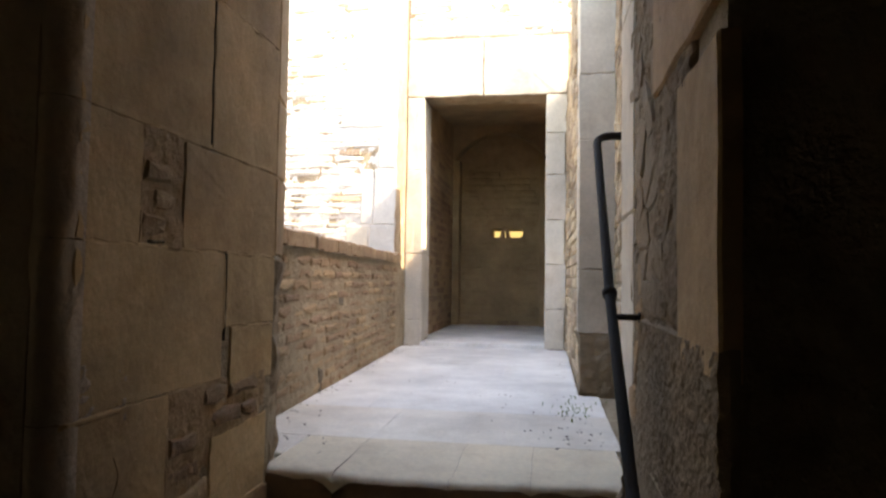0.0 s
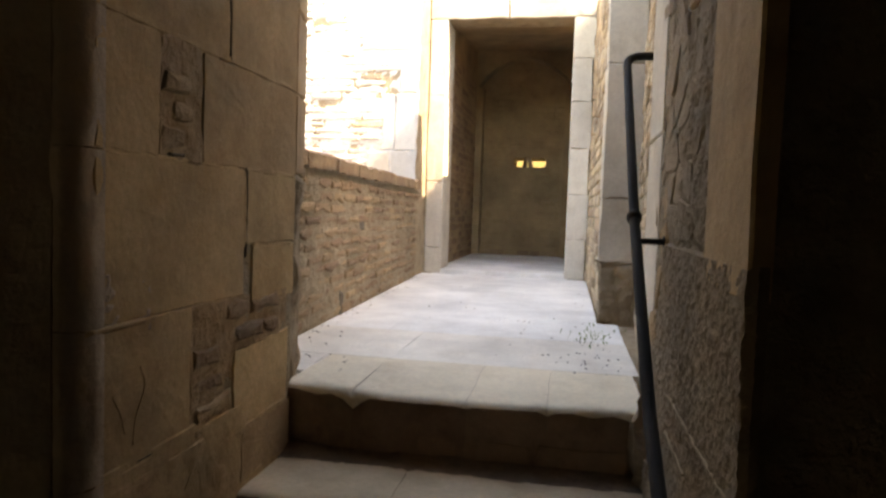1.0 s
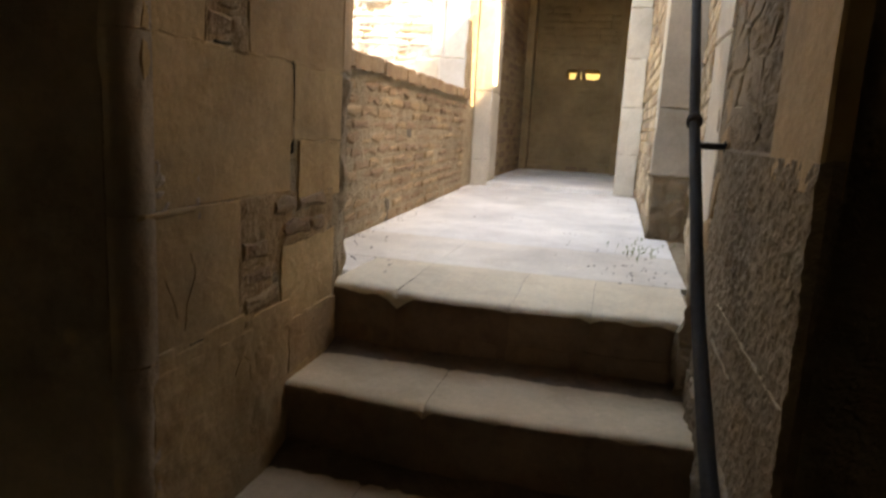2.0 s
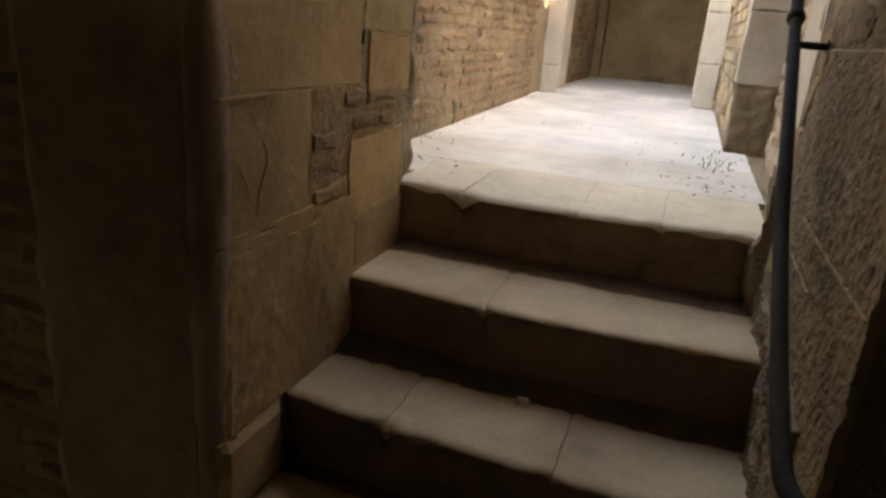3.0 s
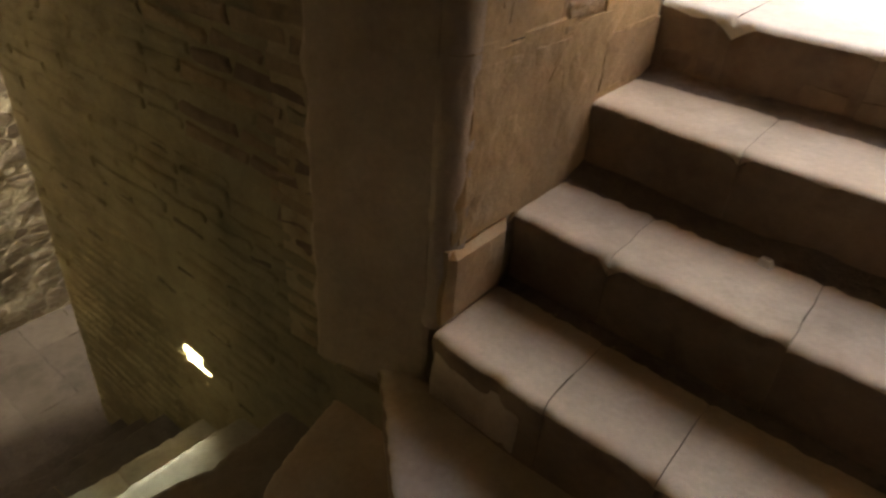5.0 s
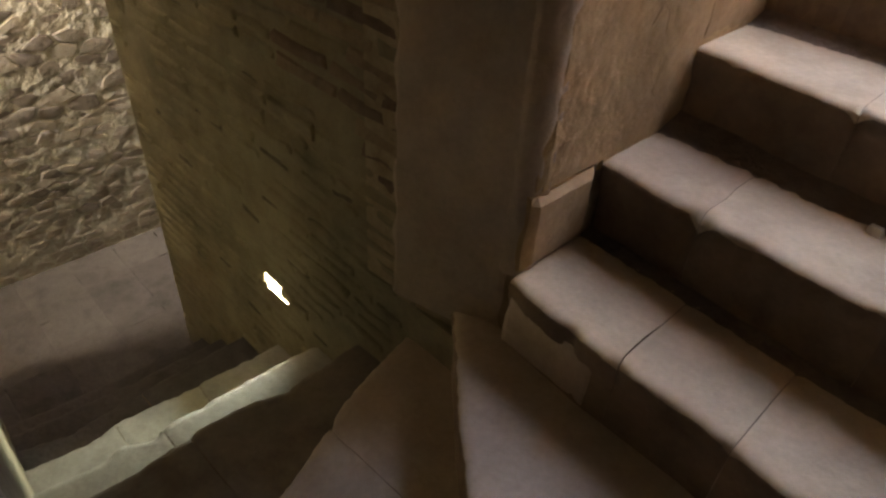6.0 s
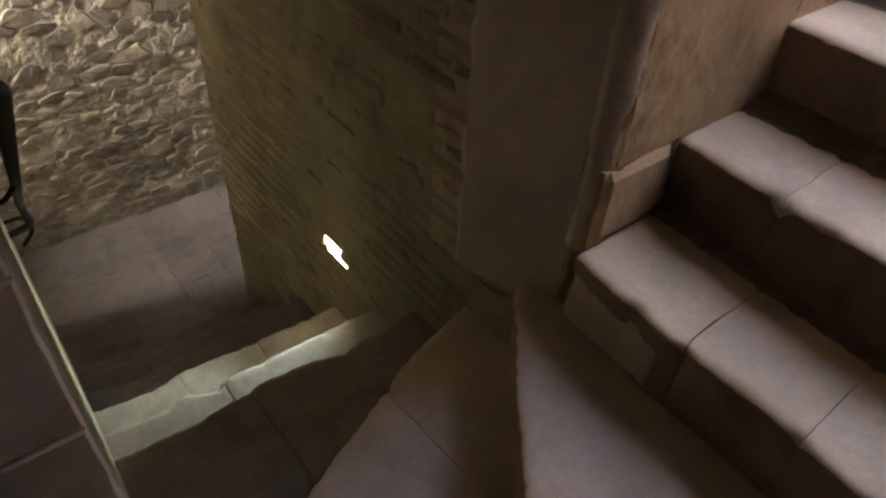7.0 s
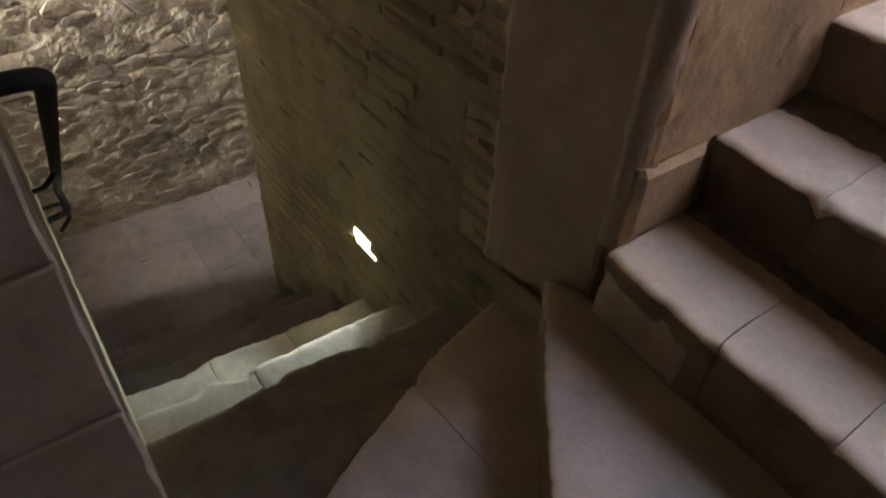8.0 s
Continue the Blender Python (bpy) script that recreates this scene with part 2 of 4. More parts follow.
for f in ((0, 3, 2, 1), (4, 5, 6, 7), (0, 1, 5, 4), (1, 2, 6, 5), (2, 3, 7, 6), (3, 0, 4, 7)):
    bm.faces.new([v[i] for i in f])
tagged(part("ceiling_room", bm, ROOM), "sloping plastered soffit of the small room", "ceiling", kind="structure")
structure("ground", [(-900, -4.0, -900, 900, -0.5, -0.3), (1.8, 900, -900, 900, -0.5, -0.3), (-4.0, 1.8, 7.6, 900, -0.5, -0.3), (-4.0, 1.8, -900, -3.5, -0.5, -0.3), (-4.0, -0.66, 0.17, 7.6, -0.5, -0.3)],
          GROUND, "dusty bare ground of the courtyard", "ground")
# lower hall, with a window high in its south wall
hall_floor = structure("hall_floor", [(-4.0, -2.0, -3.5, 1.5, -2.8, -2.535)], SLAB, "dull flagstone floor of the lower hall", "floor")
rubble_wall = structure("wall_rubble", [(-4.0, -3.33, -4.1, 1.5, -2.8, ROOF)], RUBBLE_BED, "rubble stone wall of the lower hall")
# unseen south wall made deep so its sill keeps the lamp off the floor
structure("hall_walls", [(-4.0, -2.2, 1.2, 1.5, -2.8, ROOF), (-2.4, -2.2, -0.5, 1.2, -2.8, ROOF),
                         (-3.4, -2.4, -4.1, -3.2, -2.8, 0.1), (-3.4, -2.4, -4.1, -3.2, 1.4, ROOF), (-2.65, -2.4, -4.1, -3.2, 0.1, 1.4), (-2.6, -2.3, -3.2, -2.4, -2.8, ROOF)],
          WASH, "plain plastered walls of the lower hall")
hall_light = new("window_light", bpy.data.lights.new("window_light", "AREA"))
hall_light.data.shape, hall_light.data.size, hall_light.data.size_y = "RECTANGLE", 0.6, 1.3
hall_light.data.energy, hall_light.data.color = 21.0, (0.88, 1.0, 0.96)
hall_light.matrix_world = look((-3.0, -4.0, 0.75), (-3.1, -1.0, -0.2))
slit_light = new("slit_light", bpy.data.lights.new("slit_light", "AREA"))
slit_light.data.shape, slit_light.data.size, slit_light.data.size_y = "RECTANGLE", 0.15, 0.05
slit_light.data.energy, slit_light.data.color = 0.62, (0.66, 0.96, 1.0)
slit_light.matrix_world = look((-1.08, -0.83, -1.365), (-1.04, -2.0, -1.48))


# ---- stone pieces ----
def frame_of(origin, u, n):
    """Axes of a wall face: along u, up, outwards n."""
    u, n = Vector(u).normalized(), Vector(n).normalized()
    m = Matrix.Identity(4)
    m.col[0][:3], m.col[1][:3], m.col[2][:3], m.col[3][:3] = u, (0, 0, 1), n, origin
    return m


def piece_mesh(name, w, h, depth, mat, per=2, rough=0.006, bevel=0.006, rng=random, round_off=0.0):
    """A block w by h that stands depth proud of its bed: uneven outline, broken arris, slightly domed face."""
    out = []
    for k in range(per):
        out.append((w * k / per, 0))
    for k in range(per):
        out.append((w, h * k / per))
    for k in range(per):
        out.append((w - w * k / per, h))
    for k in range(per):
        out.append((0, h - h * k / per))
    ring = []
    for x, y in out:
        cx, cy = x / w - 0.5, y / h - 0.5
        pull = round_off * (2 * abs(cx)) ** 2 * (2 * abs(cy)) ** 2
        ring.append((x - cx * 2 * pull * w + rng.uniform(-rough, rough), y - cy * 2 * pull * h + rng.uniform(-rough, rough)))
    b = min(bevel, h * 0.25, w * 0.25)
    verts, faces, m = [], [], len(ring)
    tilt = rng.uniform(-1, 1) * rough * 0.5
    for level, inset, z in ((0, 0.0, -0.015), (1, 0.0, depth - b), (2, b, depth)):
        for x, y in ring:
            cx, cy = x - w / 2, y - h / 2
            verts.append((x - math.copysign(min(inset, abs(cx)), cx), y - math.copysign(min(inset, abs(cy)), cy), z + (tilt * cy / h + rng.uniform(-0.25, 0.25) * rough if level else 0)))
    verts.append((w / 2, h / 2, depth + rng.uniform(0.0, 0.5) * rough))
    for lv in (0, 1):
        for k in range(m):
            j = (k + 1) % m
            faces.append((lv * m + k, lv * m + j, (lv + 1) * m + j, (lv + 1) * m + k))
    for k in range(m):
        faces.append((2 * m + k, 2 * m + (k + 1) % m, 3 * m))
    me = bpy.data.meshes.new(name)
    me.from_pydata(verts, [], faces)
    me.materials.append(mat)
    return me


def place(name, me, parent, m):
    ob = new(name, me)
    ob.parent = parent
    ob.matrix_local = m
    return ob


def block(parent, face, u0, u1, v0, v1, depth, mat=None, name="stone_block", joint=0.004, rough=0.004, bevel=0.005, per=4):
    mat = mat or ASHLAR
    me = piece_mesh(name, u1 - u0 - joint, v1 - v0 - joint, depth, mat, per, rough, bevel)
    return place(name, me, parent, face @ Matrix.Translation((u0 + joint / 2, v0 + joint / 2, 0)))


def stone_cells(u0, u1, v0, v1, w, h, jitter=0.42):
    """Outlines of fitted field stones over a rectangle: each uneven, the sides shared with its neighbours."""
    nu, nv = int((u1 - u0) / w) + 2, int((v1 - v0) / h) + 2
    sites = [[((i - 0.5 + (0.5 if j % 2 else 0.0) + random.uniform(-jitter, jitter)), (j - 0.5 + random.uniform(-jitter, jitter))) for i in range(nu + 1)] for j in range(nv + 1)]
    cells = []
    for j in range(nv):
        for i in range(nu):
            a, b = sites[j][i]
            poly = [(a - 1, b - 1), (a + 1, b - 1), (a + 1, b + 1), (a - 1, b + 1)]
            for q in range(max(0, j - 2), min(nv, j + 2) + 1):
                for p in range(max(0, i - 2), min(nu, i + 2) + 1):
                    if (p, q) == (i, j):
                        continue
                    c, d = sites[q][p]
                    nx, ny = c - a, d - b
                    k = nx * (a + c) / 2 + ny * (b + d) / 2
                    out = []
                    for (xa, ya), (xb, yb) in zip(poly, poly[1:] + poly[:1]):
                        fa, fb = nx * xa + ny * ya - k, nx * xb + ny * yb - k
                        if fa <= 0:
                            out.append((xa, ya))
                        if fa * fb < 0:
                            out.append((xa + (xb - xa) * fa / (fa - fb), ya + (yb - ya) * fa / (fa - fb)))
                    poly = out
            cells.append([(u0 + x * w, v0 + y * h) for x, y in poly])
    return cells


def cell_stone(poly, gap, depth):
    """A stone out of such an outline: corners knocked off, arris worn, face slightly tilted. Returns its middle, verts and faces."""
    cx, cy = sum(p[0] for p in poly) / len(poly), sum(p[1] for p in poly) / len(poly)
    size = max(0.02, min(max(p[0] for p in poly) - min(p[0] for p in poly), max(p[1] for p in poly) - min(p[1] for p in poly)))
    k = max(0.4, 1 - 2 * gap / size)
    pts = [((x - cx) * k, (y - cy) * k) for x, y in poly]
    ring = []
    for (xa, ya), (xb, yb) in zip(pts, pts[1:] + pts[:1]):
        for f in (0.1, 0.9):
            ring.append((xa + (xb - xa) * f + random.uniform(-0.03, 0.03) * size, ya + (yb - ya) * f + random.uniform(-0.03, 0.03) * size))
    m, tx, ty = len(ring), random.uniform(-0.06, 0.06), random.uniform(-0.06, 0.06)
    verts = [(x, y, -0.02) for x, y in ring] + [(x, y, depth * 0.7) for x, y in ring] + [(x * 0.9, y * 0.9, depth + tx * x + ty * y + random.uniform(-0.1, 0.1) * depth) for x, y in ring] + [(0, 0, depth * 1.12)]
    faces = [(lv * m + q, lv * m + (q + 1) % m, (lv + 1) * m + (q + 1) % m, (lv + 1) * m + q) for lv in (0, 1) for q in range(m)]
    faces += [(2 * m + q, 2 * m + (q + 1) % m, 3 * m) for q in range(m)]
    return (cx, cy), verts, faces


def fitted_stones(parent, face, cells, gap, depth, mat, name, limit=300, keep=None):
    """The largest stones as pieces of their own, the small infill joined."""
    cells = [c for c in cells if len(c) > 2 and (keep is None or keep(sum(p[0] for p in c) / len(c), sum(p[1] for p in c) / len(c)))]
    cells.sort(key=lambda c: -abs(sum(a[0] * b[1] - b[0] * a[1] for a, b in zip(c, c[1:] + c[:1]))))
    rest_v, rest_f = [], []
    for k, c in enumerate(cells):
        (x, y), verts, faces = cell_stone(c, gap, depth * random.uniform(0.5, 1.3))
        if k < limit:
            me = bpy.data.meshes.new(name)
            me.from_pydata(verts, [], faces)
            me.materials.append(mat)
            place(name, me, parent, face @ Matrix.Translation((x, y, 0)))
        else:
            o = len(rest_v)
            rest_v += [(vx + x, vy + y, vz) for vx, vy, vz in verts]
            rest_f += [tuple(q + o for q in f) for f in faces]
    if rest_v:
        me = bpy.data.meshes.new("stone_infill")
        me.from_pydata(rest_v, [], rest_f)
        me.materials.append(mat)
        tagged(place("stone_infill", me, parent, face), kind="stuff")


BRICKS = {}


def brick_set(key, w, h, depth, mat, rough=0.004, name="brick"):
    if key not in BRICKS:
        BRICKS[key] = [piece_mesh(name, w, h, depth * (0.6 + 0.8 * random.random()), mat, 2, rough, 0.007, round_off=0.02) for _ in range(7)]
    return BRICKS[key]


def courses(parent, face, u0, u1, v0, v1, key, w, h, depth, mat, joint=0.012, skip=0.04, keep=None, rough=0.004, pick=None):
    """Courses of brick over a rectangle of a wall face; keep(u, v) may leave some out. Returns how many."""
    meshes, count, row, v = brick_set(key, w, h, depth, mat, rough), 0, 0, v0
    while v + h <= v1 + 0.004:
        u = u0 - (w * 0.5 if row % 2 else 0.0) - random.uniform(0, 0.3) * w
        sag = random.uniform(-0.003, 0.003)
        while u < u1:
            s = random.uniform(0.62, 1.12)
            a, b = max(u, u0), min(u + w * s, u1)
            if b - a > 0.05 and random.random() > skip and (keep is None or keep((a + b) / 2, v + h / 2)):
                m = face @ Matrix.Translation((a, v + sag, random.uniform(-0.004, 0.003))) @ Matrix.Rotation(random.uniform(-0.012, 0.012), 4, "Z") @ Matrix.Diagonal(((b - a) / w, random.uniform(0.86, 1.06), 1, 1))
                place("brick", random.choice(pick((a + b) / 2, v + h / 2) if pick else meshes), parent, m)
                count += 1
            u += w * s + joint
        v += h + joint
        row += 1
    return count


def rough_patch(parent, name, face, u0, u1, v0, v1, depth, mat, step_size=0.02, amp=0.012, seed=0.0, ragged=0.03, label="", pebble=0.0):
    """A hand-laid coat: a thick sheet with an uneven surface and a ragged edge."""
    nu, nv = max(3, int((u1 - u0) / step_size)), max(3, int((v1 - v0) / step_size))
    verts, faces = [], []
    for layer in (0, 1):
        for i in range(nu + 1):
            for j in range(nv + 1):
                u, v = u0 + (u1 - u0) * i / nu, v0 + (v1 - v0) * j / nv
                p = Vector((u * 5 + seed, v * 5, seed * 1.3))
                edge = min(i, nu - i, j, nv - j)
                if edge == 0:
                    u += ragged * noise.noise(p * 2.2)
                    v += ragged * noise.noise(p * 2.2 + Vector((9, 4, 1)))
                d = -0.01 if layer == 0 else (depth * 0.2 if edge == 0 else depth + amp * (noise.fractal(p * 1.3, 0.9, 2.1, 6) + 0.6 * noise.noise(p * 4.1)) + pebble * (noise.noise(p * 9.0) + 0.8 * noise.noise(p * 17.0 + Vector((3, 1, 7)))))
                verts.append((u, v, d))
    size, row = (nu + 1) * (nv + 1), nv + 1
    for i in range(nu):
        for j in range(nv):
            a = i * row + j
            faces.append((size + a, size + a + row, size + a + row + 1, size + a + 1))
    rim = [i * row for i in range(nu + 1)] + [nu * row + j for j in range(1, nv + 1)] + [i * row + nv for i in range(nu - 1, -1, -1)] + [j for j in range(nv - 1, 0, -1)]
    for k in range(len(rim)):
        a, b = rim[k], rim[(k + 1) % len(rim)]
        faces.append((a, b, size + b, size + a))
    me = bpy.data.meshes.new(name)
    me.from_pydata(verts, [], faces)
    me.materials.append(mat)
    ob = place(name, me, parent, face)
    return tagged(ob, label)


# ---- steps ----
stairs = tagged(new("staircase"), "worn stone staircase turning down between old walls", "stairs", kind="structure")


def along(line, s):
    """The point at the share s of a polyline."""
    pts = [Vector(p) for p in line]
    lens = [(b - a).length for a, b in zip(pts, pts[1:])]
    left = s * sum(lens)
    for a, b, d in zip(pts, pts[1:], lens):
        if left <= d or b is pts[-1]:
            return a.lerp(b, min(1.0, left / d))
        left -= d


def step_block(front, back, s0, s1, top, rise, chips=(), lip=0.022, mat=None, seed=0.0, sag=0.005, name="step_block", gap=0.0008, dip=0.0016):
    """One stone of a step: lofted from the nosing line to the back line between the shares s0 and s1. chips: share, width, depth."""
    fl = sum((Vector(b) - Vector(a)).length for a, b in zip(front, front[1:]))
    n = max(6, int((s1 - s0) * fl / 0.014))
    a0, a1 = s0 + gap / fl, s1 - gap / fl
    rows = []
    for i in range(n + 1):
        s = a0 + (a1 - a0) * i / n
        f, b = along(front, s), along(back, s)
        way = (b - f)
        reach = way.length
        way.normalize()
        chip = sum(d * max(0.0, 1 - abs(s - c) * fl / w) for c, w, d in chips)
        wob = 0.005 * noise.noise(Vector((s * fl * 4, seed, top * 7))) + 0.004 * noise.noise(Vector((s * fl * 23, seed + 3, top))) + 0.024 * max(0.0, noise.noise(Vector((s * fl * 19, seed + 11, top))) - 0.25) + 0.005 * noise.noise(Vector((s * fl * 55, seed + 5, top)))
        end = dip if i in (0, n) else 0.0
        q = i / n
        side = Vector((way.y, -way.x))
        for at, far in ((s0, q), (s1, 1 - q)):
            if 0.0 < at < 1.0:
                chip += 0.010 * max(0.0, 1 - far * (s1 - s0) * fl / 0.03)
        drop = sag * math.sin(math.pi * s) + 0.004 * noise.noise(Vector((s * fl * 3, seed + 8, top)))
        prof = ((reach, 0.0), (reach * 0.8, 0.0), (reach * 0.6, -drop * 0.3), (min(0.17, reach * 0.5), -drop * 0.6), (min(0.11, reach * 0.4), -drop * 0.8), (0.06, -drop), (0.03, -drop - 0.001), (0.012 + wob, -drop - lip * 0.12 - chip * 0.3),
                (0.003 + wob + chip * 0.3, -drop - lip * 0.45 - chip * 0.6), (wob + chip * 0.8, -drop - lip - chip * 0.3), (0.004 + wob + chip * 0.4, -lip - 0.03), (0.014 + wob * 0.6, -lip - 0.06),
                (0.014 + 0.3 * wob, -rise * 0.7), (0.012, -rise - 0.03), (reach, -rise - 0.03))
        
        def stray(d):
            """How far the crooked joint strays sideways at the depth d behind the nosing."""
            out = 0.0
            for at, share in ((s0, 1 - q), (s1, q)):
                if 0.0 < at < 1.0:
                    out += share * (0.006 * noise.noise(Vector((d * 9, at * 31, top * 5))) + 0.005 * noise.noise(Vector((d * 31, at * 31 + 5, top * 5))))
            return out

        rows.append([(f.x + way.x * d + side.x * stray(d), f.y + way.y * d + side.y * stray(d), top + z - end * (1 if d < reach else 0)) for d, z in prof])
    m = len(rows[0])
    verts = [p for r in rows for p in r]
    faces = [(i * m + k, (i + 1) * m + k, (i + 1) * m + (k + 1) % m, i * m + (k + 1) % m) for i in range(n) for k in range(m)]
    faces += [tuple(range(m)), tuple(range(n * m + m - 1, n * m - 1, -1))]
    me = bpy.data.meshes.new(name)
    me.from_pydata(verts, [], faces)
    me.materials.append(mat or TREAD)
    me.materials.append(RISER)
    bmx = bmesh.new()
    bmx.from_mesh(me)
    bmesh.ops.recalc_face_normals(bmx, faces=bmx.faces)
    bmx.to_mesh(me)
    bmx.free()
    for p in me.polygons:
        p.use_smooth = len(p.vertices) == 4
        # faces from the lip down take RISER, darkened as shade
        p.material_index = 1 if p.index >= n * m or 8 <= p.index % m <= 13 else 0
    me.set_sharp_from_angle(angle=radians(55))
    ob = new(name, me)
    ob.parent = stairs
    return ob


def step_row(front, back, top, rise, splits, chips=(), **more):
    cuts = [0.0, *splits, 1.0]
    for k, (a, b) in enumerate(zip(cuts, cuts[1:])):
        step_block(front, back, a, b, top, rise, chips, seed=top * 10 + k * 3.7, **more)


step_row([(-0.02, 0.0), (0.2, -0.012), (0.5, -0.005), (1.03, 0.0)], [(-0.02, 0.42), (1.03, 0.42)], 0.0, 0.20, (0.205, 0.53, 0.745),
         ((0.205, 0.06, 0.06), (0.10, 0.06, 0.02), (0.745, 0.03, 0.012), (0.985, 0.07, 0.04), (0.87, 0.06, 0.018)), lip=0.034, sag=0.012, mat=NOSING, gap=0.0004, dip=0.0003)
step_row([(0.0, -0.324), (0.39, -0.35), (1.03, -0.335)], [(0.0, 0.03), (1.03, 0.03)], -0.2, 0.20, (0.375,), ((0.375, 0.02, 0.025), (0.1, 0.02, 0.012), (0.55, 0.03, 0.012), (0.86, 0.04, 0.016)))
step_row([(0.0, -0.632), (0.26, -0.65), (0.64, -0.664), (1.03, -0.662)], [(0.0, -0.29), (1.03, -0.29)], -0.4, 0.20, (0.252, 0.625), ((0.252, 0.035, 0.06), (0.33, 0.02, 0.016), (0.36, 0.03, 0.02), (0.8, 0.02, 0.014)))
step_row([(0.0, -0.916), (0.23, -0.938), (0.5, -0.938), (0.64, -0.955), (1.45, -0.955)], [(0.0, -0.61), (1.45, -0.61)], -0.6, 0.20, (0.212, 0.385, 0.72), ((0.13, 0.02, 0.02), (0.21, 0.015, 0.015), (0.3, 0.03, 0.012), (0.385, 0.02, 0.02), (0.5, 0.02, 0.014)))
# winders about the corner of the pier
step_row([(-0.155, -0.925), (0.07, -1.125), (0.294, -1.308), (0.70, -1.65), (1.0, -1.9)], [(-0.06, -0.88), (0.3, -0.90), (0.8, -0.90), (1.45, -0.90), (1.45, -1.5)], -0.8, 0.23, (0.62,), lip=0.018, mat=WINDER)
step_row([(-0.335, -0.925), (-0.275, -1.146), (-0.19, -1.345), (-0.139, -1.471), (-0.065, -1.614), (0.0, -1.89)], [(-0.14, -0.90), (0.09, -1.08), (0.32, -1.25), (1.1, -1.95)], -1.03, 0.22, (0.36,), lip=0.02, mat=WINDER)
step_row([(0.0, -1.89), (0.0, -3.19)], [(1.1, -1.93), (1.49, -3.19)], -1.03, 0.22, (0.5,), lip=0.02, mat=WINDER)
step_row([(-0.567, -0.925), (-0.562, -1.13), (-0.546, -1.205), (-0.58, -1.30), (-0.595, -1.48), (-0.576, -1.667), (-0.585, -1.892)], [(-0.30, -0.91), (-0.24, -1.18), (-0.08, -1.6), (-0.02, -1.892)], -1.25, 0.22, (0.6,), ((0.12, 0.03, 0.02),), lip=0.015, mat=SHADED_STEP)
# slit-lit treads get the lighter GREY_STEP, shaded ones below the darker SLAB
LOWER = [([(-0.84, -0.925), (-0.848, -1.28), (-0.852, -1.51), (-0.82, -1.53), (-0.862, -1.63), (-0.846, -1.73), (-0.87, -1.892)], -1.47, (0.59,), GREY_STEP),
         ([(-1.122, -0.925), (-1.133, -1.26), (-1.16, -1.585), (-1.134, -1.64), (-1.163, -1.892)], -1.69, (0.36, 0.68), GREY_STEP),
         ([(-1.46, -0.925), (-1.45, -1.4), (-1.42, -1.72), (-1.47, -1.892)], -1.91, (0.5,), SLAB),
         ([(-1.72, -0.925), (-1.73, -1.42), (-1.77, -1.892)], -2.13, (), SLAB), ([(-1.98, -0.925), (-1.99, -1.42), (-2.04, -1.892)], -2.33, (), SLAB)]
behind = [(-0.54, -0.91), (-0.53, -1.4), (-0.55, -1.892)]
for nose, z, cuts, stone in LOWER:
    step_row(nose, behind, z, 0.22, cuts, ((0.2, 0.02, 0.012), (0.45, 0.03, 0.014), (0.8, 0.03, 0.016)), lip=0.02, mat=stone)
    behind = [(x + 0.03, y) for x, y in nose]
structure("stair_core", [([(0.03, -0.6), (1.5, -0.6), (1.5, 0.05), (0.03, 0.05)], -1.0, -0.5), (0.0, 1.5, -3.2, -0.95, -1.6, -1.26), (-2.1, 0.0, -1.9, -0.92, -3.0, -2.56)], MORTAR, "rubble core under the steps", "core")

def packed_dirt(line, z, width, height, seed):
    """Earth and painted shade in the angle between a tread and the riser behind it."""
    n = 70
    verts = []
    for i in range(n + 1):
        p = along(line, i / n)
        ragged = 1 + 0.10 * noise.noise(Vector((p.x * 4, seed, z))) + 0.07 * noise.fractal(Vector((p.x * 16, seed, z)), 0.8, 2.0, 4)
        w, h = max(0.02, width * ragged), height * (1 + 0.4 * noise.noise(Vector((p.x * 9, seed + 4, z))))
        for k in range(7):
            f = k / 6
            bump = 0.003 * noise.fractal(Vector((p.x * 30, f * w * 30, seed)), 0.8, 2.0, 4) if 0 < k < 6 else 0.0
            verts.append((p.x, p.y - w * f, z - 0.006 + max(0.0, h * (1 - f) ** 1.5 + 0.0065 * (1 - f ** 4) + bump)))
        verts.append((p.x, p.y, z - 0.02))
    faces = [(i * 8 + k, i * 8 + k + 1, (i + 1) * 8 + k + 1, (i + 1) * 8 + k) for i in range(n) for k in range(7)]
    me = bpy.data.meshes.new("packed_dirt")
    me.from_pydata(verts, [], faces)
    me.materials.append(DIRT_SHADE)
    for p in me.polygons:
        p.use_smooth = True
    return tagged(new("packed_dirt", me), "dark strip of earth and painted shade along the back of a step", "dirt", kind="stuff")


# strip widths follow the shade that each riser throws on its tread
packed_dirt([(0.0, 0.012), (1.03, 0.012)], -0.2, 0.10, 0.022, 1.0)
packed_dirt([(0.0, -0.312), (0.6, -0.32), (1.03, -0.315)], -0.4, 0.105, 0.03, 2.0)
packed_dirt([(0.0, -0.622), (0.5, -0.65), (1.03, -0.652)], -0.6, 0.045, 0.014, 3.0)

# ---- facings ----
W_FACE = frame_of((-0.006, 0, 0), (0, 1, 0), (1, 0, 0))            # west pier, along y
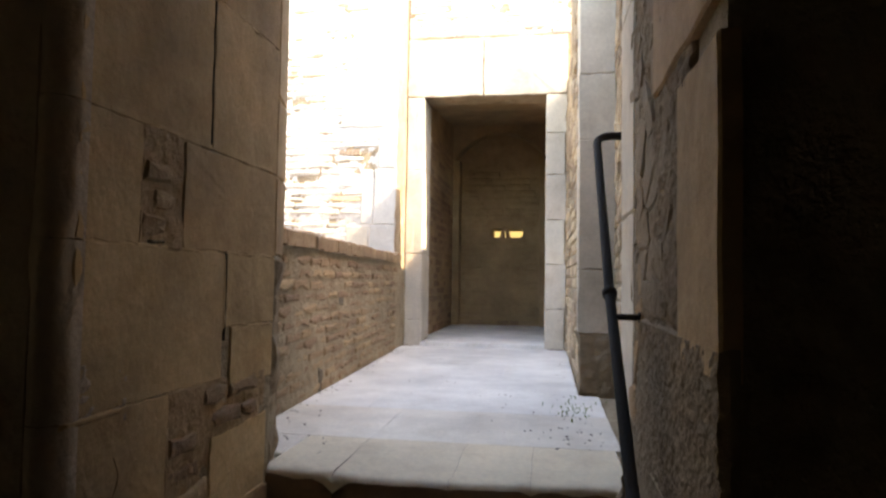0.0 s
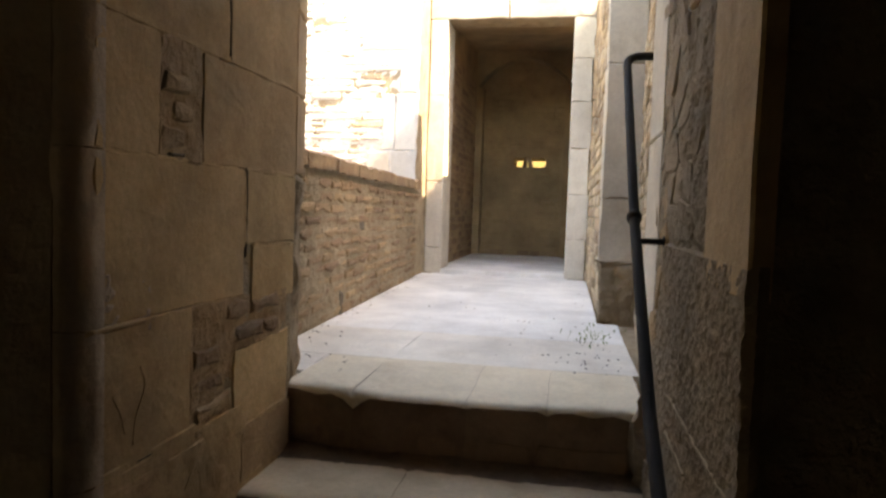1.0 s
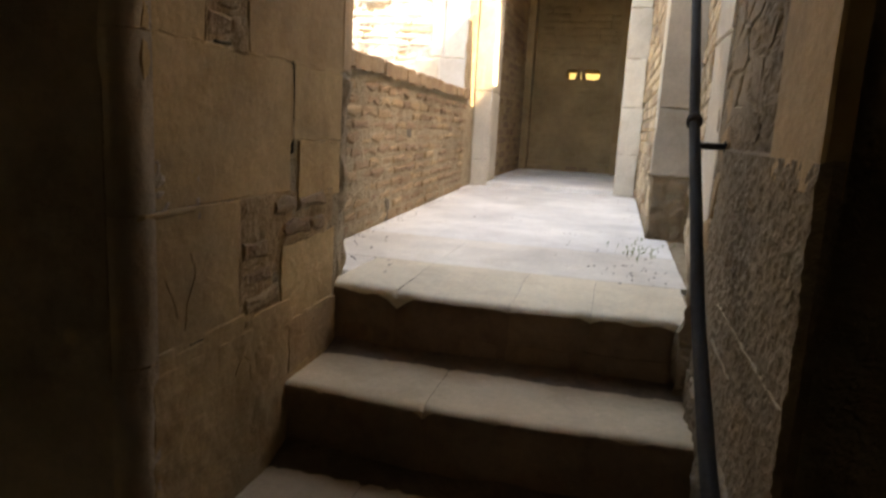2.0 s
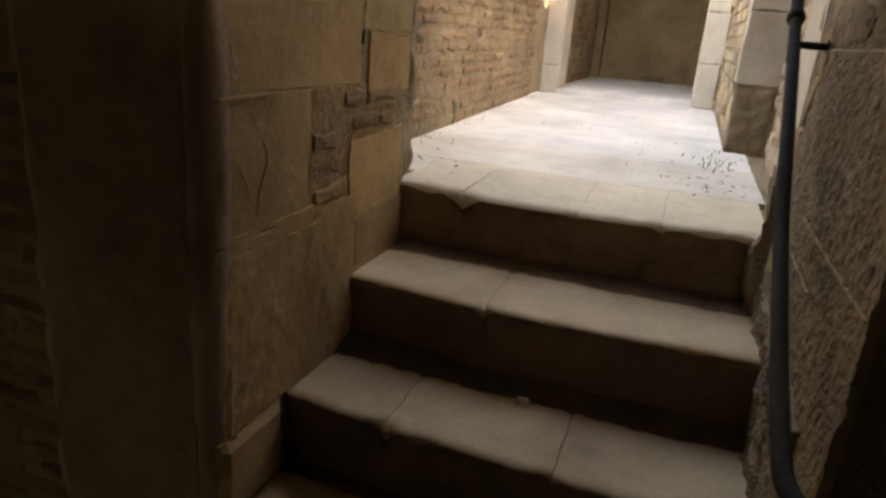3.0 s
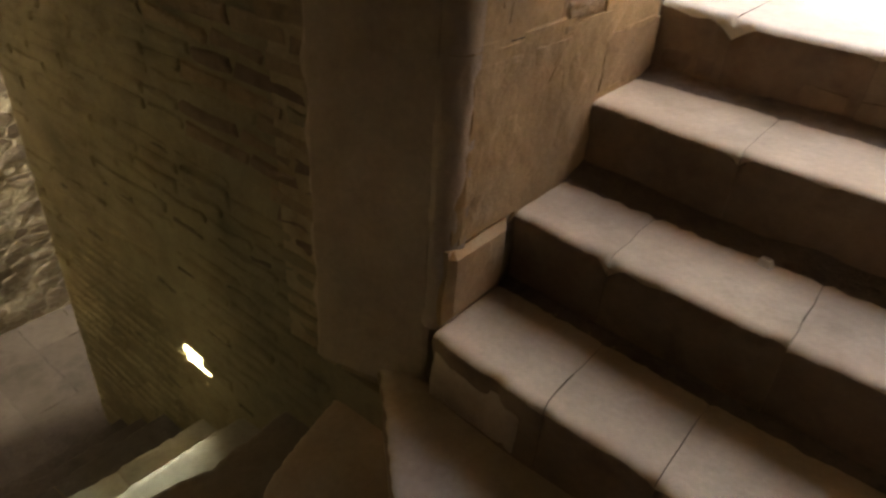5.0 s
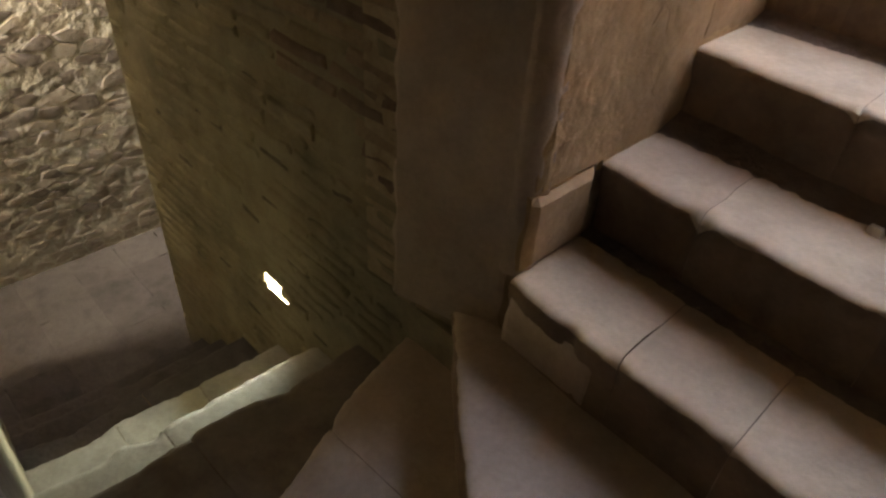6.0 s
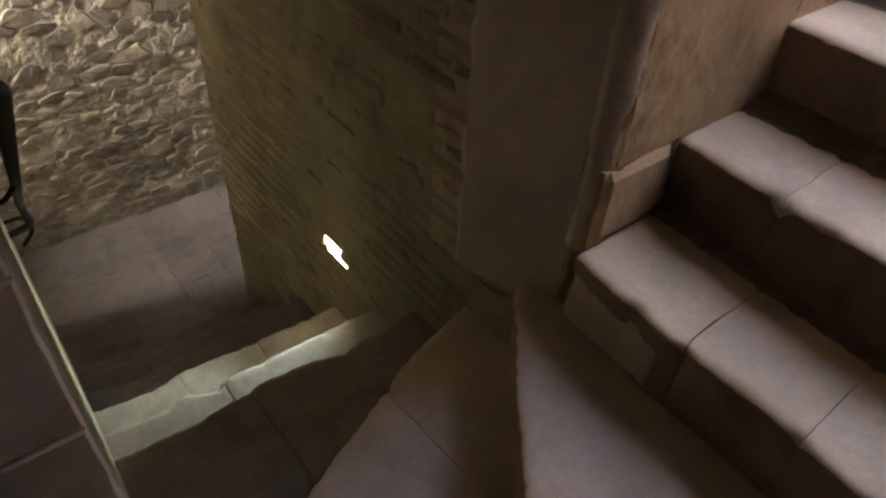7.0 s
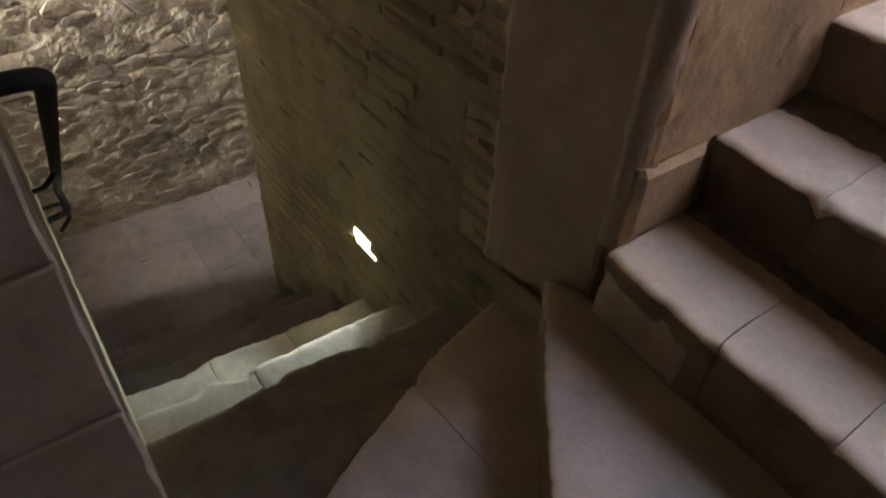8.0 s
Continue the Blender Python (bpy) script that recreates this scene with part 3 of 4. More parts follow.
for u0, u1, v0, v1 in ((-0.846, -0.3, -0.40, 0.02), (-0.3, 0.0, -0.19, -0.04), (-0.846, -0.535, 0.02, 0.30), (-0.345, -0.02, -0.04, 0.17),
                       (-0.846, -0.298, 0.30, 0.615), (-0.288, 0.012, 0.425, 0.615), (-0.255, 0.01, 0.27, 0.42), (-0.846, -0.66, 0.615, 0.86), (-0.50, 0.012, 0.615, 0.86),
                       (-0.846, -0.387, 0.86, 1.24), (-0.38, 0.012, 0.86, 1.24), (-0.846, -0.55, 1.24, 1.62), (-0.55, 0.012, 1.24, 1.62), (-0.846, -0.4, 1.62, 2.04), (-0.4, 0.012, 1.62, 2.04)):
    block(pier, W_FACE, u0, u1, v0, v1, 0.006 + random.uniform(-0.001, 0.0012), per=8, rough=0.003, joint=0.002, bevel=0.002)
rough_patch(pier, "mortar_bed", W_FACE, -0.548, -0.33, -0.035, 0.308, 0.004, EARTH, amp=0.004, seed=1, step_size=0.01, ragged=0.012, pebble=0.001)
courses(pier, W_FACE, -0.53, -0.352, -0.03, 0.235, "narrow", 0.17, 0.047, 0.010, BRICK, skip=0.0, joint=0.014, rough=0.006)
rough_patch(pier, "mortar_bed", W_FACE, -0.37, -0.03, 0.155, 0.30, 0.004, EARTH, amp=0.008, seed=2, step_size=0.01, pebble=0.002, ragged=0.03)
courses(pier, W_FACE, -0.50, -0.09, 0.245, 0.305, "low", 0.16, 0.042, 0.009, BRICK, skip=0.12, joint=0.014, rough=0.008)
courses(pier, W_FACE, -0.34, -0.10, 0.185, 0.24, "low", 0.16, 0.042, 0.009, BRICK, skip=0.12, joint=0.014, rough=0.008)
rough_patch(pier, "mortar_bed", W_FACE, -0.668, -0.495, 0.605, 0.868, 0.004, EARTH, amp=0.007, seed=3, step_size=0.01, ragged=0.012, pebble=0.001)
courses(pier, W_FACE, -0.652, -0.508, 0.635, 0.86, "short", 0.12, 0.044, 0.009, BRICK, skip=0.08, joint=0.014, rough=0.009)
rough_patch(pier, "mortar_patch", W_FACE, -0.86, -0.68, 0.265, 0.40, 0.005, COAT, amp=0.007, seed=5, step_size=0.007, ragged=0.05, pebble=0.004)
rough_patch(pier, "mortar_ridge", W_FACE, -0.86, -0.70, 0.288, 0.304, 0.010, ASHLAR, amp=0.004, seed=6, step_size=0.008, ragged=0.008)
rough_patch(pier, "plaster_skirt", W_FACE, -0.876, -0.655, -0.60, -0.405, 0.018, ASHLAR, amp=0.002, seed=4, ragged=0.010, label="smooth pale plaster patch over the step")
# lime pointing smeared along the bed joints
for k, (u, v, w, h) in enumerate(((-0.60, 0.865, 0.34, 0.022), (-0.22, 0.865, 0.40, 0.018), (-0.15, 0.615, 0.30, 0.016), (-0.58, 0.615, 0.5, 0.016), (-0.29, 0.52, 0.03, 0.19), (-0.20, 1.235, 0.36, 0.016), (-0.13, 0.42, 0.24, 0.014), (-0.65, 0.022, 0.36, 0.03), (-0.17, -0.045, 0.3, 0.03))):
    rough_patch(pier, "pointing", W_FACE, u - w / 2, u + w / 2, v - h / 2, v + h / 2, 0.0068, ASHLAR, amp=0.003, seed=70 + k * 3, step_size=0.006, ragged=0.014)
rough_patch(pier, "lime_coat", W_FACE, -0.85, -0.25, -0.39, 0.0, 0.007, ASHLAR, amp=0.006, seed=131, step_size=0.012, ragged=0.03)
rough_patch(pier, "lime_coat", W_FACE, -0.64, -0.02, -0.42, -0.17, 0.005, ASHLAR, amp=0.007, seed=137, step_size=0.012, ragged=0.03)


def worn_corner(parent, z0, z1, cx, cy, r, mat, seed):
    """The rounded, knocked-about corner of the pier between its two faces."""
    nz, na = int((z1 - z0) / 0.014), 12
    verts = []
    for j in range(nz + 1):
        z = z0 + (z1 - z0) * j / nz
        for k in range(na + 1):
            a = math.pi / 2 * (k - 1) / (na - 2)
            dent = 0.007 * noise.fractal(Vector((a * 0.5, z * 5, seed)), 0.8, 2.1, 5) + 0.010 * max(0.0, noise.noise(Vector((a, z * 9, seed + 5))) - 0.2)
            rr = r - dent if 0 < k < na else r
            x, y = cx + rr * math.sin(max(0, min(a, math.pi / 2))), cy - rr * math.cos(max(0, min(a, math.pi / 2)))
            if k == 0:
                x, y = cx - 0.03, cy - r + 0.012
            if k == na:
                x, y = cx + r - 0.001, cy + 0.022
            verts.append((x, y, z))
    faces = [(j * (na + 1) + k, j * (na + 1) + k + 1, (j + 1) * (na + 1) + k + 1, (j + 1) * (na + 1) + k) for j in range(nz) for k in range(na)]
    me = bpy.data.meshes.new("corner_stone")
    me.from_pydata(verts, [], faces)
    me.materials.append(mat)
    for p in me.polygons:
        p.use_smooth = True
    place("corner_stone", me, parent, Matrix.Identity(4))


for z0, z1 in ((-0.62, 0.019), (0.021, 0.299), (0.301, 0.614), (0.616, 0.859), (0.861, 1.239), (1.241, 2.04)):
    worn_corner(pier, z0, z1, -0.0405, -0.843, 0.043, COAT, 3.1 + z0)
# splayed end of the pier
C_FACE = frame_of((-0.012, 0.012, 0), (-0.04, 0.165, 0), (0.165, 0.04, 0))
for v0, v1 in ((0.62, 0.86), (0.86, 1.10), (1.10, 1.6), (1.6, 2.04)):
    block(pier, C_FACE, 0.0, 0.165, v0, v1, 0.012)
rough_patch(pier, "mortar_patch", C_FACE, 0.0, 0.17, 0.0, 0.62, 0.01, RENDER_COAT, amp=0.02, seed=8)

N_FACE = frame_of((0, -0.92, 0), (1, 0, 0), (0, -1, 0))            # long wall, along x
M_FACE = frame_of((-0.30, -0.919, 0), (0.27, 0.053, 0), (0.053, -0.27, 0))     # pier end, drawn back towards its corner
rough_patch(pier, "lime_coat", M_FACE, -0.075, 0.262, -0.88, 2.04, 0.010, COAT, amp=0.005, seed=150, step_size=0.014, ragged=0.02)


F_FACE = frame_of((0.0, -0.902, 0), (1, -0.07, 0), (-0.07, -1, 0))
rough_patch(pier, "plaster_skirt", F_FACE, 0.0, 0.26, -0.80, -0.645, 0.007, COAT, amp=0.003, seed=187, step_size=0.01, ragged=0.02, label="dull plaster patch on the riser of a step")


def floor_under(u):
    z = -0.78
    for a, b in ((-0.155, -1.0), (-0.33, -1.22), (-0.525, -1.44), (-0.825, -1.66), (-1.095, -1.88), (-1.385, -2.1), (-1.68, -2.3), (-1.96, -2.5)):
        if u < a:
            z = b
    return z


def bare(u, v):
    """Where the limewash has fallen off the bricks."""
    d = 0.16 * noise.noise(Vector((u * 3.1, v * 3.1, 8))) + 0.08 * noise.noise(Vector((u * 11, v * 11, 2)))
    return v > -0.62 and u > -1.02 - 0.35 * v + d and v > -0.60 - 0.75 * (u + 0.43) * (1 if u < -0.43 else 0.0) + d


def laid(u, v):
    if v < floor_under(u) + 0.05 or (SLIT[0] - 0.04 < u < SLIT[1] + 0.04 and SLIT[2] - 0.05 < v < SLIT[3] + 0.05):
        return False
    return bare(u, v) or noise.noise(Vector((u * 2.3, v * 2.3, 4))) > -0.32


bare_bricks = brick_set("bare", 0.26, 0.045, 0.007, DARK_BRICK, 0.009)
washed_bricks = brick_set("washed", 0.26, 0.045, 0.006, WASH, 0.009)
courses(brick_wall, N_FACE, -0.35, -0.10, -1.35, -0.92, "washed", 0.26, 0.045, 0.006, WASH, keep=laid, joint=0.012)
courses(brick_wall, N_FACE, -2.18, -0.35, -2.4, 0.34, "washed", 0.26, 0.045, 0.006, WASH, keep=laid, skip=0.06, joint=0.012, rough=0.006,
        pick=lambda u, v: bare_bricks if bare(u, v) and random.random() > 0.12 else washed_bricks)
for k, (u0, u1, v0, v1) in enumerate(((-2.16, SLIT[0] - 0.02, -2.45, -0.55), (SLIT[1] + 0.02, -0.30, -2.45, -0.55), (SLIT[0] - 0.03, SLIT[1] + 0.03, -2.45, SLIT[2] - 0.015), (SLIT[0] - 0.03, SLIT[1] + 0.03, SLIT[3] + 0.015, -0.55))):
    rough_patch(brick_wall, "wash_coat", N_FACE, u0, u1, v0, v1, 0.0, WASH, amp=0.003, seed=191, step_size=0.016, ragged=0.0, pebble=0.001)
# dark patches that paint the shade inside gaps and holes of the masonry
CREVICE = material("dark_crevice", [(0.09, 0.07, 0.05), (0.17, 0.135, 0.095), (0.12, 0.095, 0.07)], bump=0.8)
for k, (u, v, w) in enumerate(((-1.40, -0.79, 0.28), (-0.98, -0.75, 0.17), (-0.75, -0.88, 0.12), (-1.2, -1.08, 0.1), (-1.7, -1.1, 0.12), (-0.62, -0.70, 0.1), (-1.5, -1.5, 0.1), (-0.9, -1.15, 0.14),
                            (-1.85, -0.95, 0.1), (-1.3, -1.62, 0.12), (-0.8, -1.42, 0.08), (-1.05, -0.95, 0.08), (-1.75, -1.62, 0.08), (-1.1, -0.5, 0.15), (-1.5, -0.4, 0.1))):
    rough_patch(brick_wall, "crevice_dirt", N_FACE, u - w / 2, u + w / 2, v - 0.006, v + 0.006, 0.0065, CREVICE, amp=0.002, seed=90 + k * 2.3, step_size=0.008, ragged=0.018)
S_FACE = frame_of((-0.012, 0, 0), (0, 1, 0), (1, 0, 0))             # near wall of the stairwell, facing the steps
v = -1.02
for k, h in enumerate((0.30, 0.31, 0.265, 0.30, 0.30, 0.33, 0.3, 0.3, 0.3)):
    for u0, u1 in (((-2.40, -1.888), (-2.95, -2.40)) if k % 2 else ((-2.18, -1.888), (-2.7, -2.18))):
        block(near_wall if u1 < -2.3 else south_wall, S_FACE, u0, u1, v, v + h, 0.012, per=6, mat=WINDER, rough=0.0025, joint=0.004, bevel=0.004)
    v += h

E_FACE = frame_of((1.045, 0, 0), (0, -1, 0), (-1, 0, 0))            # east wall, along -y
for u0, u1, v0, v1 in ((0.66, 0.958, 0.42, 0.90), (0.38, 0.958, 0.955, 1.45), (0.40, 0.958, 1.45, 2.04), (-0.255, 0.045, 0.15, 0.75), (-0.255, 0.045, 0.75, 1.35), (-0.255, 0.045, 1.35, 2.04)):
    block(east_wall, E_FACE, u0, u1, v0, v1, 0.016, per=6, mat=PALE_STONE if u0 < 0 else ASHLAR)
rough_patch(east_wall, "rough_coat", E_FACE, 0.05, 0.962, -0.82, 0.47, 0.016, RENDER_COAT, amp=0.003, seed=11, step_size=0.007, ragged=0.004, pebble=0.0035)
rough_patch(east_wall, "rough_coat", E_FACE, -0.02, 0.06, -0.30, 0.20, 0.03, RENDER_COAT, amp=0.03, seed=14)
rough_patch(east_wall, "rough_coat", E_FACE, -0.03, 0.76, 0.44, 2.0, 0.009, RENDER_COAT, amp=0.007, seed=17, step_size=0.009, ragged=0.02, pebble=0.004)
fitted_stones(east_wall, E_FACE, stone_cells(-0.06, 0.74, 0.47, 1.95, 0.13, 0.085, 0.46), 0.001, 0.011, RENDER_COAT, "rubble_stone", keep=lambda u, v: -0.03 < u < (0.66 if v < 0.93 else 0.36) and v > 0.5)
fitted_stones(east_wall, E_FACE, stone_cells(0.0, 0.16, 0.10, 0.50, 0.09, 0.10, 0.35), 0.004, 0.014, EARTH, "rubble_stone", keep=lambda u, v: 0.02 < u < 0.14)
rough_patch(east_wall, "stair_edge_coat", E_FACE, 0.0, 0.80, -0.80, -0.10, 0.022, RENDER_COAT, amp=0.018, seed=21, step_size=0.008, pebble=0.004)
for u0, u1, v0 in ((0.36, 0.95, 0.137), (0.33, 0.60, 0.05)):
    rough_patch(east_wall, "mortar_ridge", E_FACE, u0, u1, v0, v0 + 0.012, 0.019, MORTAR, amp=0.004, seed=u0 * 90, step_size=0.006, ragged=0.006)
R_FACE = frame_of((1.055, 0.26, 0), (0.09, 1.31, 0), (-1.31, 0.09, 0))
courses(east_wall, R_FACE, 0.0, 1.31, 0.02, 2.24, "recess", 0.26, 0.055, 0.012, PALE_BRICK, skip=0.05)

# pillar: dressed stones over a broken rough base
P_FACE = frame_of((0.97, 1.585, 0), (1, 0, 0), (0, -1, 0))
for v0, v1 in ((0.30, 0.62), (0.62, 1.28), (1.28, 1.62), (1.62, 2.24)):
    block(passage_wall, P_FACE, -0.02, 0.17, v0, v1, 0.014, mat=PALE_STONE)
rough_patch(passage_wall, "broken_base", P_FACE, -0.02, 0.165, -0.01, 0.30, 0.012, RENDER_COAT, amp=0.025, seed=31, step_size=0.015)
Q_FACE = frame_of((0.975, 1.585, 0), (-0.02, 2.17, 0), (-2.17, -0.02, 0))
for v0, v1, w in ((0.30, 0.62, 0.12), (0.62, 1.28, 0.18), (1.28, 1.62, 0.12), (1.62, 2.24, 0.18)):
    block(passage_wall, Q_FACE, 0.0, w, v0, v1, 0.02, mat=PALE_STONE)
courses(passage_wall, Q_FACE, 0.2, 2.16, 0.02, 2.2, "passage", 0.27, 0.06, 0.014, PALE_BRICK, skip=0.06, rough=0.006)

# parapet
B_FACE = frame_of((-0.262, 0.6, 0), (-0.135, 2.76, 0), (2.76, 0.135, 0))


def hole(u, v):
    return not (1.00 < u < 1.14 and 0.40 < v < 0.47) and not (0.66 < u < 0.76 and v < 0.13)


courses(parapet, B_FACE, 0.0, 2.76, 0.01, 0.70, "parapet", 0.21, 0.041, 0.008, BRICK, keep=hole, joint=0.014, skip=0.07, rough=0.008)
rough_patch(parapet, "mortar_bed", B_FACE, 0.0, 2.75, 0.0, 0.70, 0.0035, MORTAR, amp=0.008, seed=43, step_size=0.014, ragged=0.0, pebble=0.002)
rough_patch(parapet, "mortar_patch", frame_of((-0.262, 0.17, 0), (0, 1, 0), (1, 0, 0)), 0.0, 0.44, 0.0, 0.70, 0.008, RENDER_COAT, amp=0.018, seed=41)
cop = [piece_mesh("brick", 0.125, 0.30, 0.055, BRICK, 2, 0.006, 0.01) for _ in range(5)]
t_face = Matrix.Translation((-0.235, 0.6, 0.708)) @ Matrix(((-0.0489, -0.9988, 0, 0), (0.9988, -0.0489, 0, 0), (0, 0, 1, 0), (0, 0, 0, 1)))
u = -0.42
while u < 2.7:
    place("brick", random.choice(cop), parapet, t_face @ Matrix.Translation((u, 0.0, random.uniform(-0.008, 0.004))) @ Matrix.Rotation(random.uniform(-0.03, 0.03), 4, "Z"))
    u += 0.134

# court wall with quoins
K_FACE = frame_of((0, 3.372, 0), (1, 0, 0), (0, -1, 0))
QUOINS = ((0.70, 0.995, 0.21), (0.995, 1.45, 0.175), (1.45, 1.79, 0.15), (1.79, 2.09, 0.465), (2.09, 2.57, 0.335), (2.57, 3.13, 0.26))
for v0, v1, w in QUOINS:
    block(court_wall, K_FACE, -0.41 - w, -0.412, v0, v1, 0.014, mat=QUOIN, rough=0.006, per=6)
block(court_wall, K_FACE, -0.70, -0.59, 1.0, 1.44, 0.010, mat=QUOIN)
block(court_wall, K_FACE, -0.82, -0.63, 0.72, 0.985, 0.010, mat=PALE_STONE)


def beside_quoins(u, v):
    return all(not (v0 - 0.02 < v < v1 + 0.02 and u > -0.44 - w) for v0, v1, w in QUOINS) and not (-0.73 < u < -0.58 and 1.0 < v < 1.46) and not (-0.86 < u < -0.6 and v < 1.0)


courses(court_wall, K_FACE, -1.75, -0.41, 0.70, 3.14, "court", 0.25, 0.042, 0.006, LIMED_BRICK, keep=beside_quoins, joint=0.012, skip=0.08, rough=0.008,
        pick=lambda u, v: brick_set("red", 0.25, 0.042, 0.006, PALE_BRICK, 0.008) if random.random() < 0.08 else BRICKS["court"])
rough_patch(court_wall, "lime_bed", K_FACE, -1.75, -0.45, 0.70, 3.14, 0.0025, LIMED_BED, amp=0.006, seed=47, step_size=0.016, ragged=0.0, pebble=0.002)

# door surround
D_FACE = frame_of((0, 3.764, 0), (1, 0, 0), (0, -1, 0))
for v0, v1 in ((0.0, 0.22), (0.22, 0.78), (0.78, 1.5), (1.5, 2.13)):
    block(door_wall, D_FACE, -0.405, DOOR[0], v0, v1, 0.016, mat=PALE_STONE)
for v0, v1, w in ((0.0, 0.33, 0.13), (0.33, 0.70, 0.14), (0.70, 1.07, 0.13), (1.07, 1.45, 0.14), (1.45, 1.8, 0.13), (1.8, 2.13, 0.15)):
    block(door_wall, D_FACE, DOOR[1], DOOR[1] + w + 0.03, v0, v1, 0.016, mat=PALE_STONE)
block(door_wall, D_FACE, -0.405, 0.245, 2.13, 2.63, 0.018, per=10, rough=0.006, name="lintel", mat=PALE_STONE)
block(door_wall, D_FACE, 0.249, 0.95, 2.13, 2.63, 0.018, per=10, rough=0.006, name="lintel", joint=0.004, mat=PALE_STONE)
JL, JR = frame_of((DOOR[0] - 0.012, 3.775, 0), (0, 1, 0), (1, 0, 0)), frame_of((DOOR[1] + 0.012, 3.775, 0), (0, 1, 0), (-1, 0, 0))
for v0, v1 in ((0.04, 0.78), (0.78, 1.5), (1.5, 2.13)):
    block(door_wall, JL, 0.0, 0.32, v0, v1, 0.012, mat=PALE_STONE)
    block(door_wall, JR, 0.0, 0.32, v0, v1, 0.012, mat=PALE_STONE)
courses(door_wall, D_FACE, -0.40, 1.0, 2.65, 3.04, "over_door", 0.25, 0.042, 0.006, LIMED_BRICK, joint=0.012, skip=0.05, rough=0.008)
rough_patch(door_wall, "lime_bed", D_FACE, -0.40, 1.0, 2.65, 3.1, 0.0025, LIMED_BED, amp=0.006, seed=49, step_size=0.016, ragged=0.0, pebble=0.002)
rough_patch(door_wall, "crack", D_FACE, 0.243, 0.252, 2.15, 2.47, 0.0192, RENDER_COAT, amp=0.0005, seed=53, step_size=0.006, ragged=0.03)
courses(room, frame_of((-0.34, 4.12, 0), (0, 1, 0), (1, 0, 0)), 0.0, 1.95, 0.05, 2.1, "room", 0.27, 0.06, 0.008, BRICK, skip=0.1, joint=0.014)
courses(room, frame_of((0, 6.32, 0), (1, 0, 0), (0, -1, 0)), -0.24, 0.68, 0.2, 1.95, "room_back", 0.27, 0.06, 0.007, ROOM, skip=0.1, joint=0.014, rough=0.006,
        keep=lambda u, v: not (0.0 < u < 0.6 and 1.02 < v < 1.27))
courses(room, frame_of((0, 6.24, 0), (1, 0, 0), (0, -1, 0)), -0.24, 0.68, 0.035, 0.14, "ledge", 0.17, 0.06, 0.01, BRICK, skip=0.25)

# riser of the top step, patched with bricks
T_FACE = frame_of((0, 0.016, 0), (1, 0, 0), (0, -1, 0))
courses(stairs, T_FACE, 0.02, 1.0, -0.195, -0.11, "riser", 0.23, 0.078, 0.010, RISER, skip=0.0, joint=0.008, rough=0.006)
# painted shade of open joints and a small hole, old scratches on the pier
for u, v, w, h in ((-0.29, 0.50, 0.008, 0.22), (-0.292, 0.61, 0.02, 0.03), (-0.155, -0.09, 0.018, 0.06), (-0.384, 1.05, 0.007, 0.36), (-0.60, 0.625, 0.06, 0.01), (-0.70, 0.022, 0.06, 0.008)):
    rough_patch(pier, "crevice_dirt", W_FACE, u - w / 2, u + w / 2, v - h / 2, v + h / 2, 0.0075, CREVICE, amp=0.002, seed=200 + u * 50 + v * 20, step_size=0.006, ragged=0.008)
rough_patch(parapet, "crevice_dirt", B_FACE, 1.0, 1.12, 0.41, 0.46, 0.006, CREVICE, amp=0.002, seed=240, step_size=0.008, ragged=0.008)
rough_patch(parapet, "crevice_dirt", B_FACE, 0.67, 0.74, 0.0, 0.11, 0.006, CREVICE, amp=0.002, seed=245, step_size=0.008, ragged=0.015)

# ---- paving ----
L_FACE = Matrix.Translation((0, 0, -0.018))
ROWS_Y = (0.425, 0.98, 1.5, 2.1, 2.62, 3.2, 3.748)


def edge_left(y):
    return -0.255 - 0.049 * (y - 0.6)


for k, (ya, yb) in enumerate(zip(ROWS_Y, ROWS_Y[1:])):
    lo, hi = edge_left(yb) - 0.005, (1.05 if yb < 1.6 else 0.955)
    cuts = [lo] + [lo + (hi - lo) * f for f in (((0.36, 0.7), (0.25, 0.6), (0.45,), (0.3, 0.68))[k % 4])] + [hi]
    for a, b in zip(cuts, cuts[1:]):
        block(landing, L_FACE, a, b, ya, yb, 0.018 + random.uniform(-0.0006, 0.0006), mat=PAVING if k else CREAM, name="paving_slab", joint=0.0004, bevel=0.0004, per=6, rough=0.002)
block(landing, L_FACE, -0.25, -0.025, 0.17, 0.425, 0.017, mat=CREAM, name="paving_slab")
H_FACE = Matrix.Translation((0, 0, -2.535))
y = -2.4
while y < 0.3:
    w, x = random.uniform(0.22, 0.32), -3.32
    while x < -2.02:
        d = random.uniform(0.25, 0.48)
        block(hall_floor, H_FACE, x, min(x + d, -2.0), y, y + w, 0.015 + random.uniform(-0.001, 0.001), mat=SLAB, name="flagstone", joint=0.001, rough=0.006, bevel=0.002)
        x += d
    y += w

# ---- rubble wall ----
U_FACE = frame_of((-3.33, 0, 0), (0, 1, 0), (1, 0, 0))


rough_patch(rubble_wall, "mortar_bed", U_FACE, -2.6, 0.6, -2.53, -0.2, 0.008, RUBBLE_BED, amp=0.006, seed=51, step_size=0.012, pebble=0.003)
fitted_stones(rubble_wall, U_FACE, stone_cells(-2.3, -0.15, -1.62, -0.3, 0.17, 0.08, 0.36), 0.005, 0.011, RUBBLE, "rubble_stone", limit=150, keep=lambda u, v: v > -1.6)
fitted_stones(rubble_wall, U_FACE, stone_cells(-2.3, -0.15, -2.56, -1.55, 0.115, 0.05, 0.42), 0.003, 0.011, RUBBLE, "rubble_stone", limit=150, keep=lambda u, v: v < -1.58)


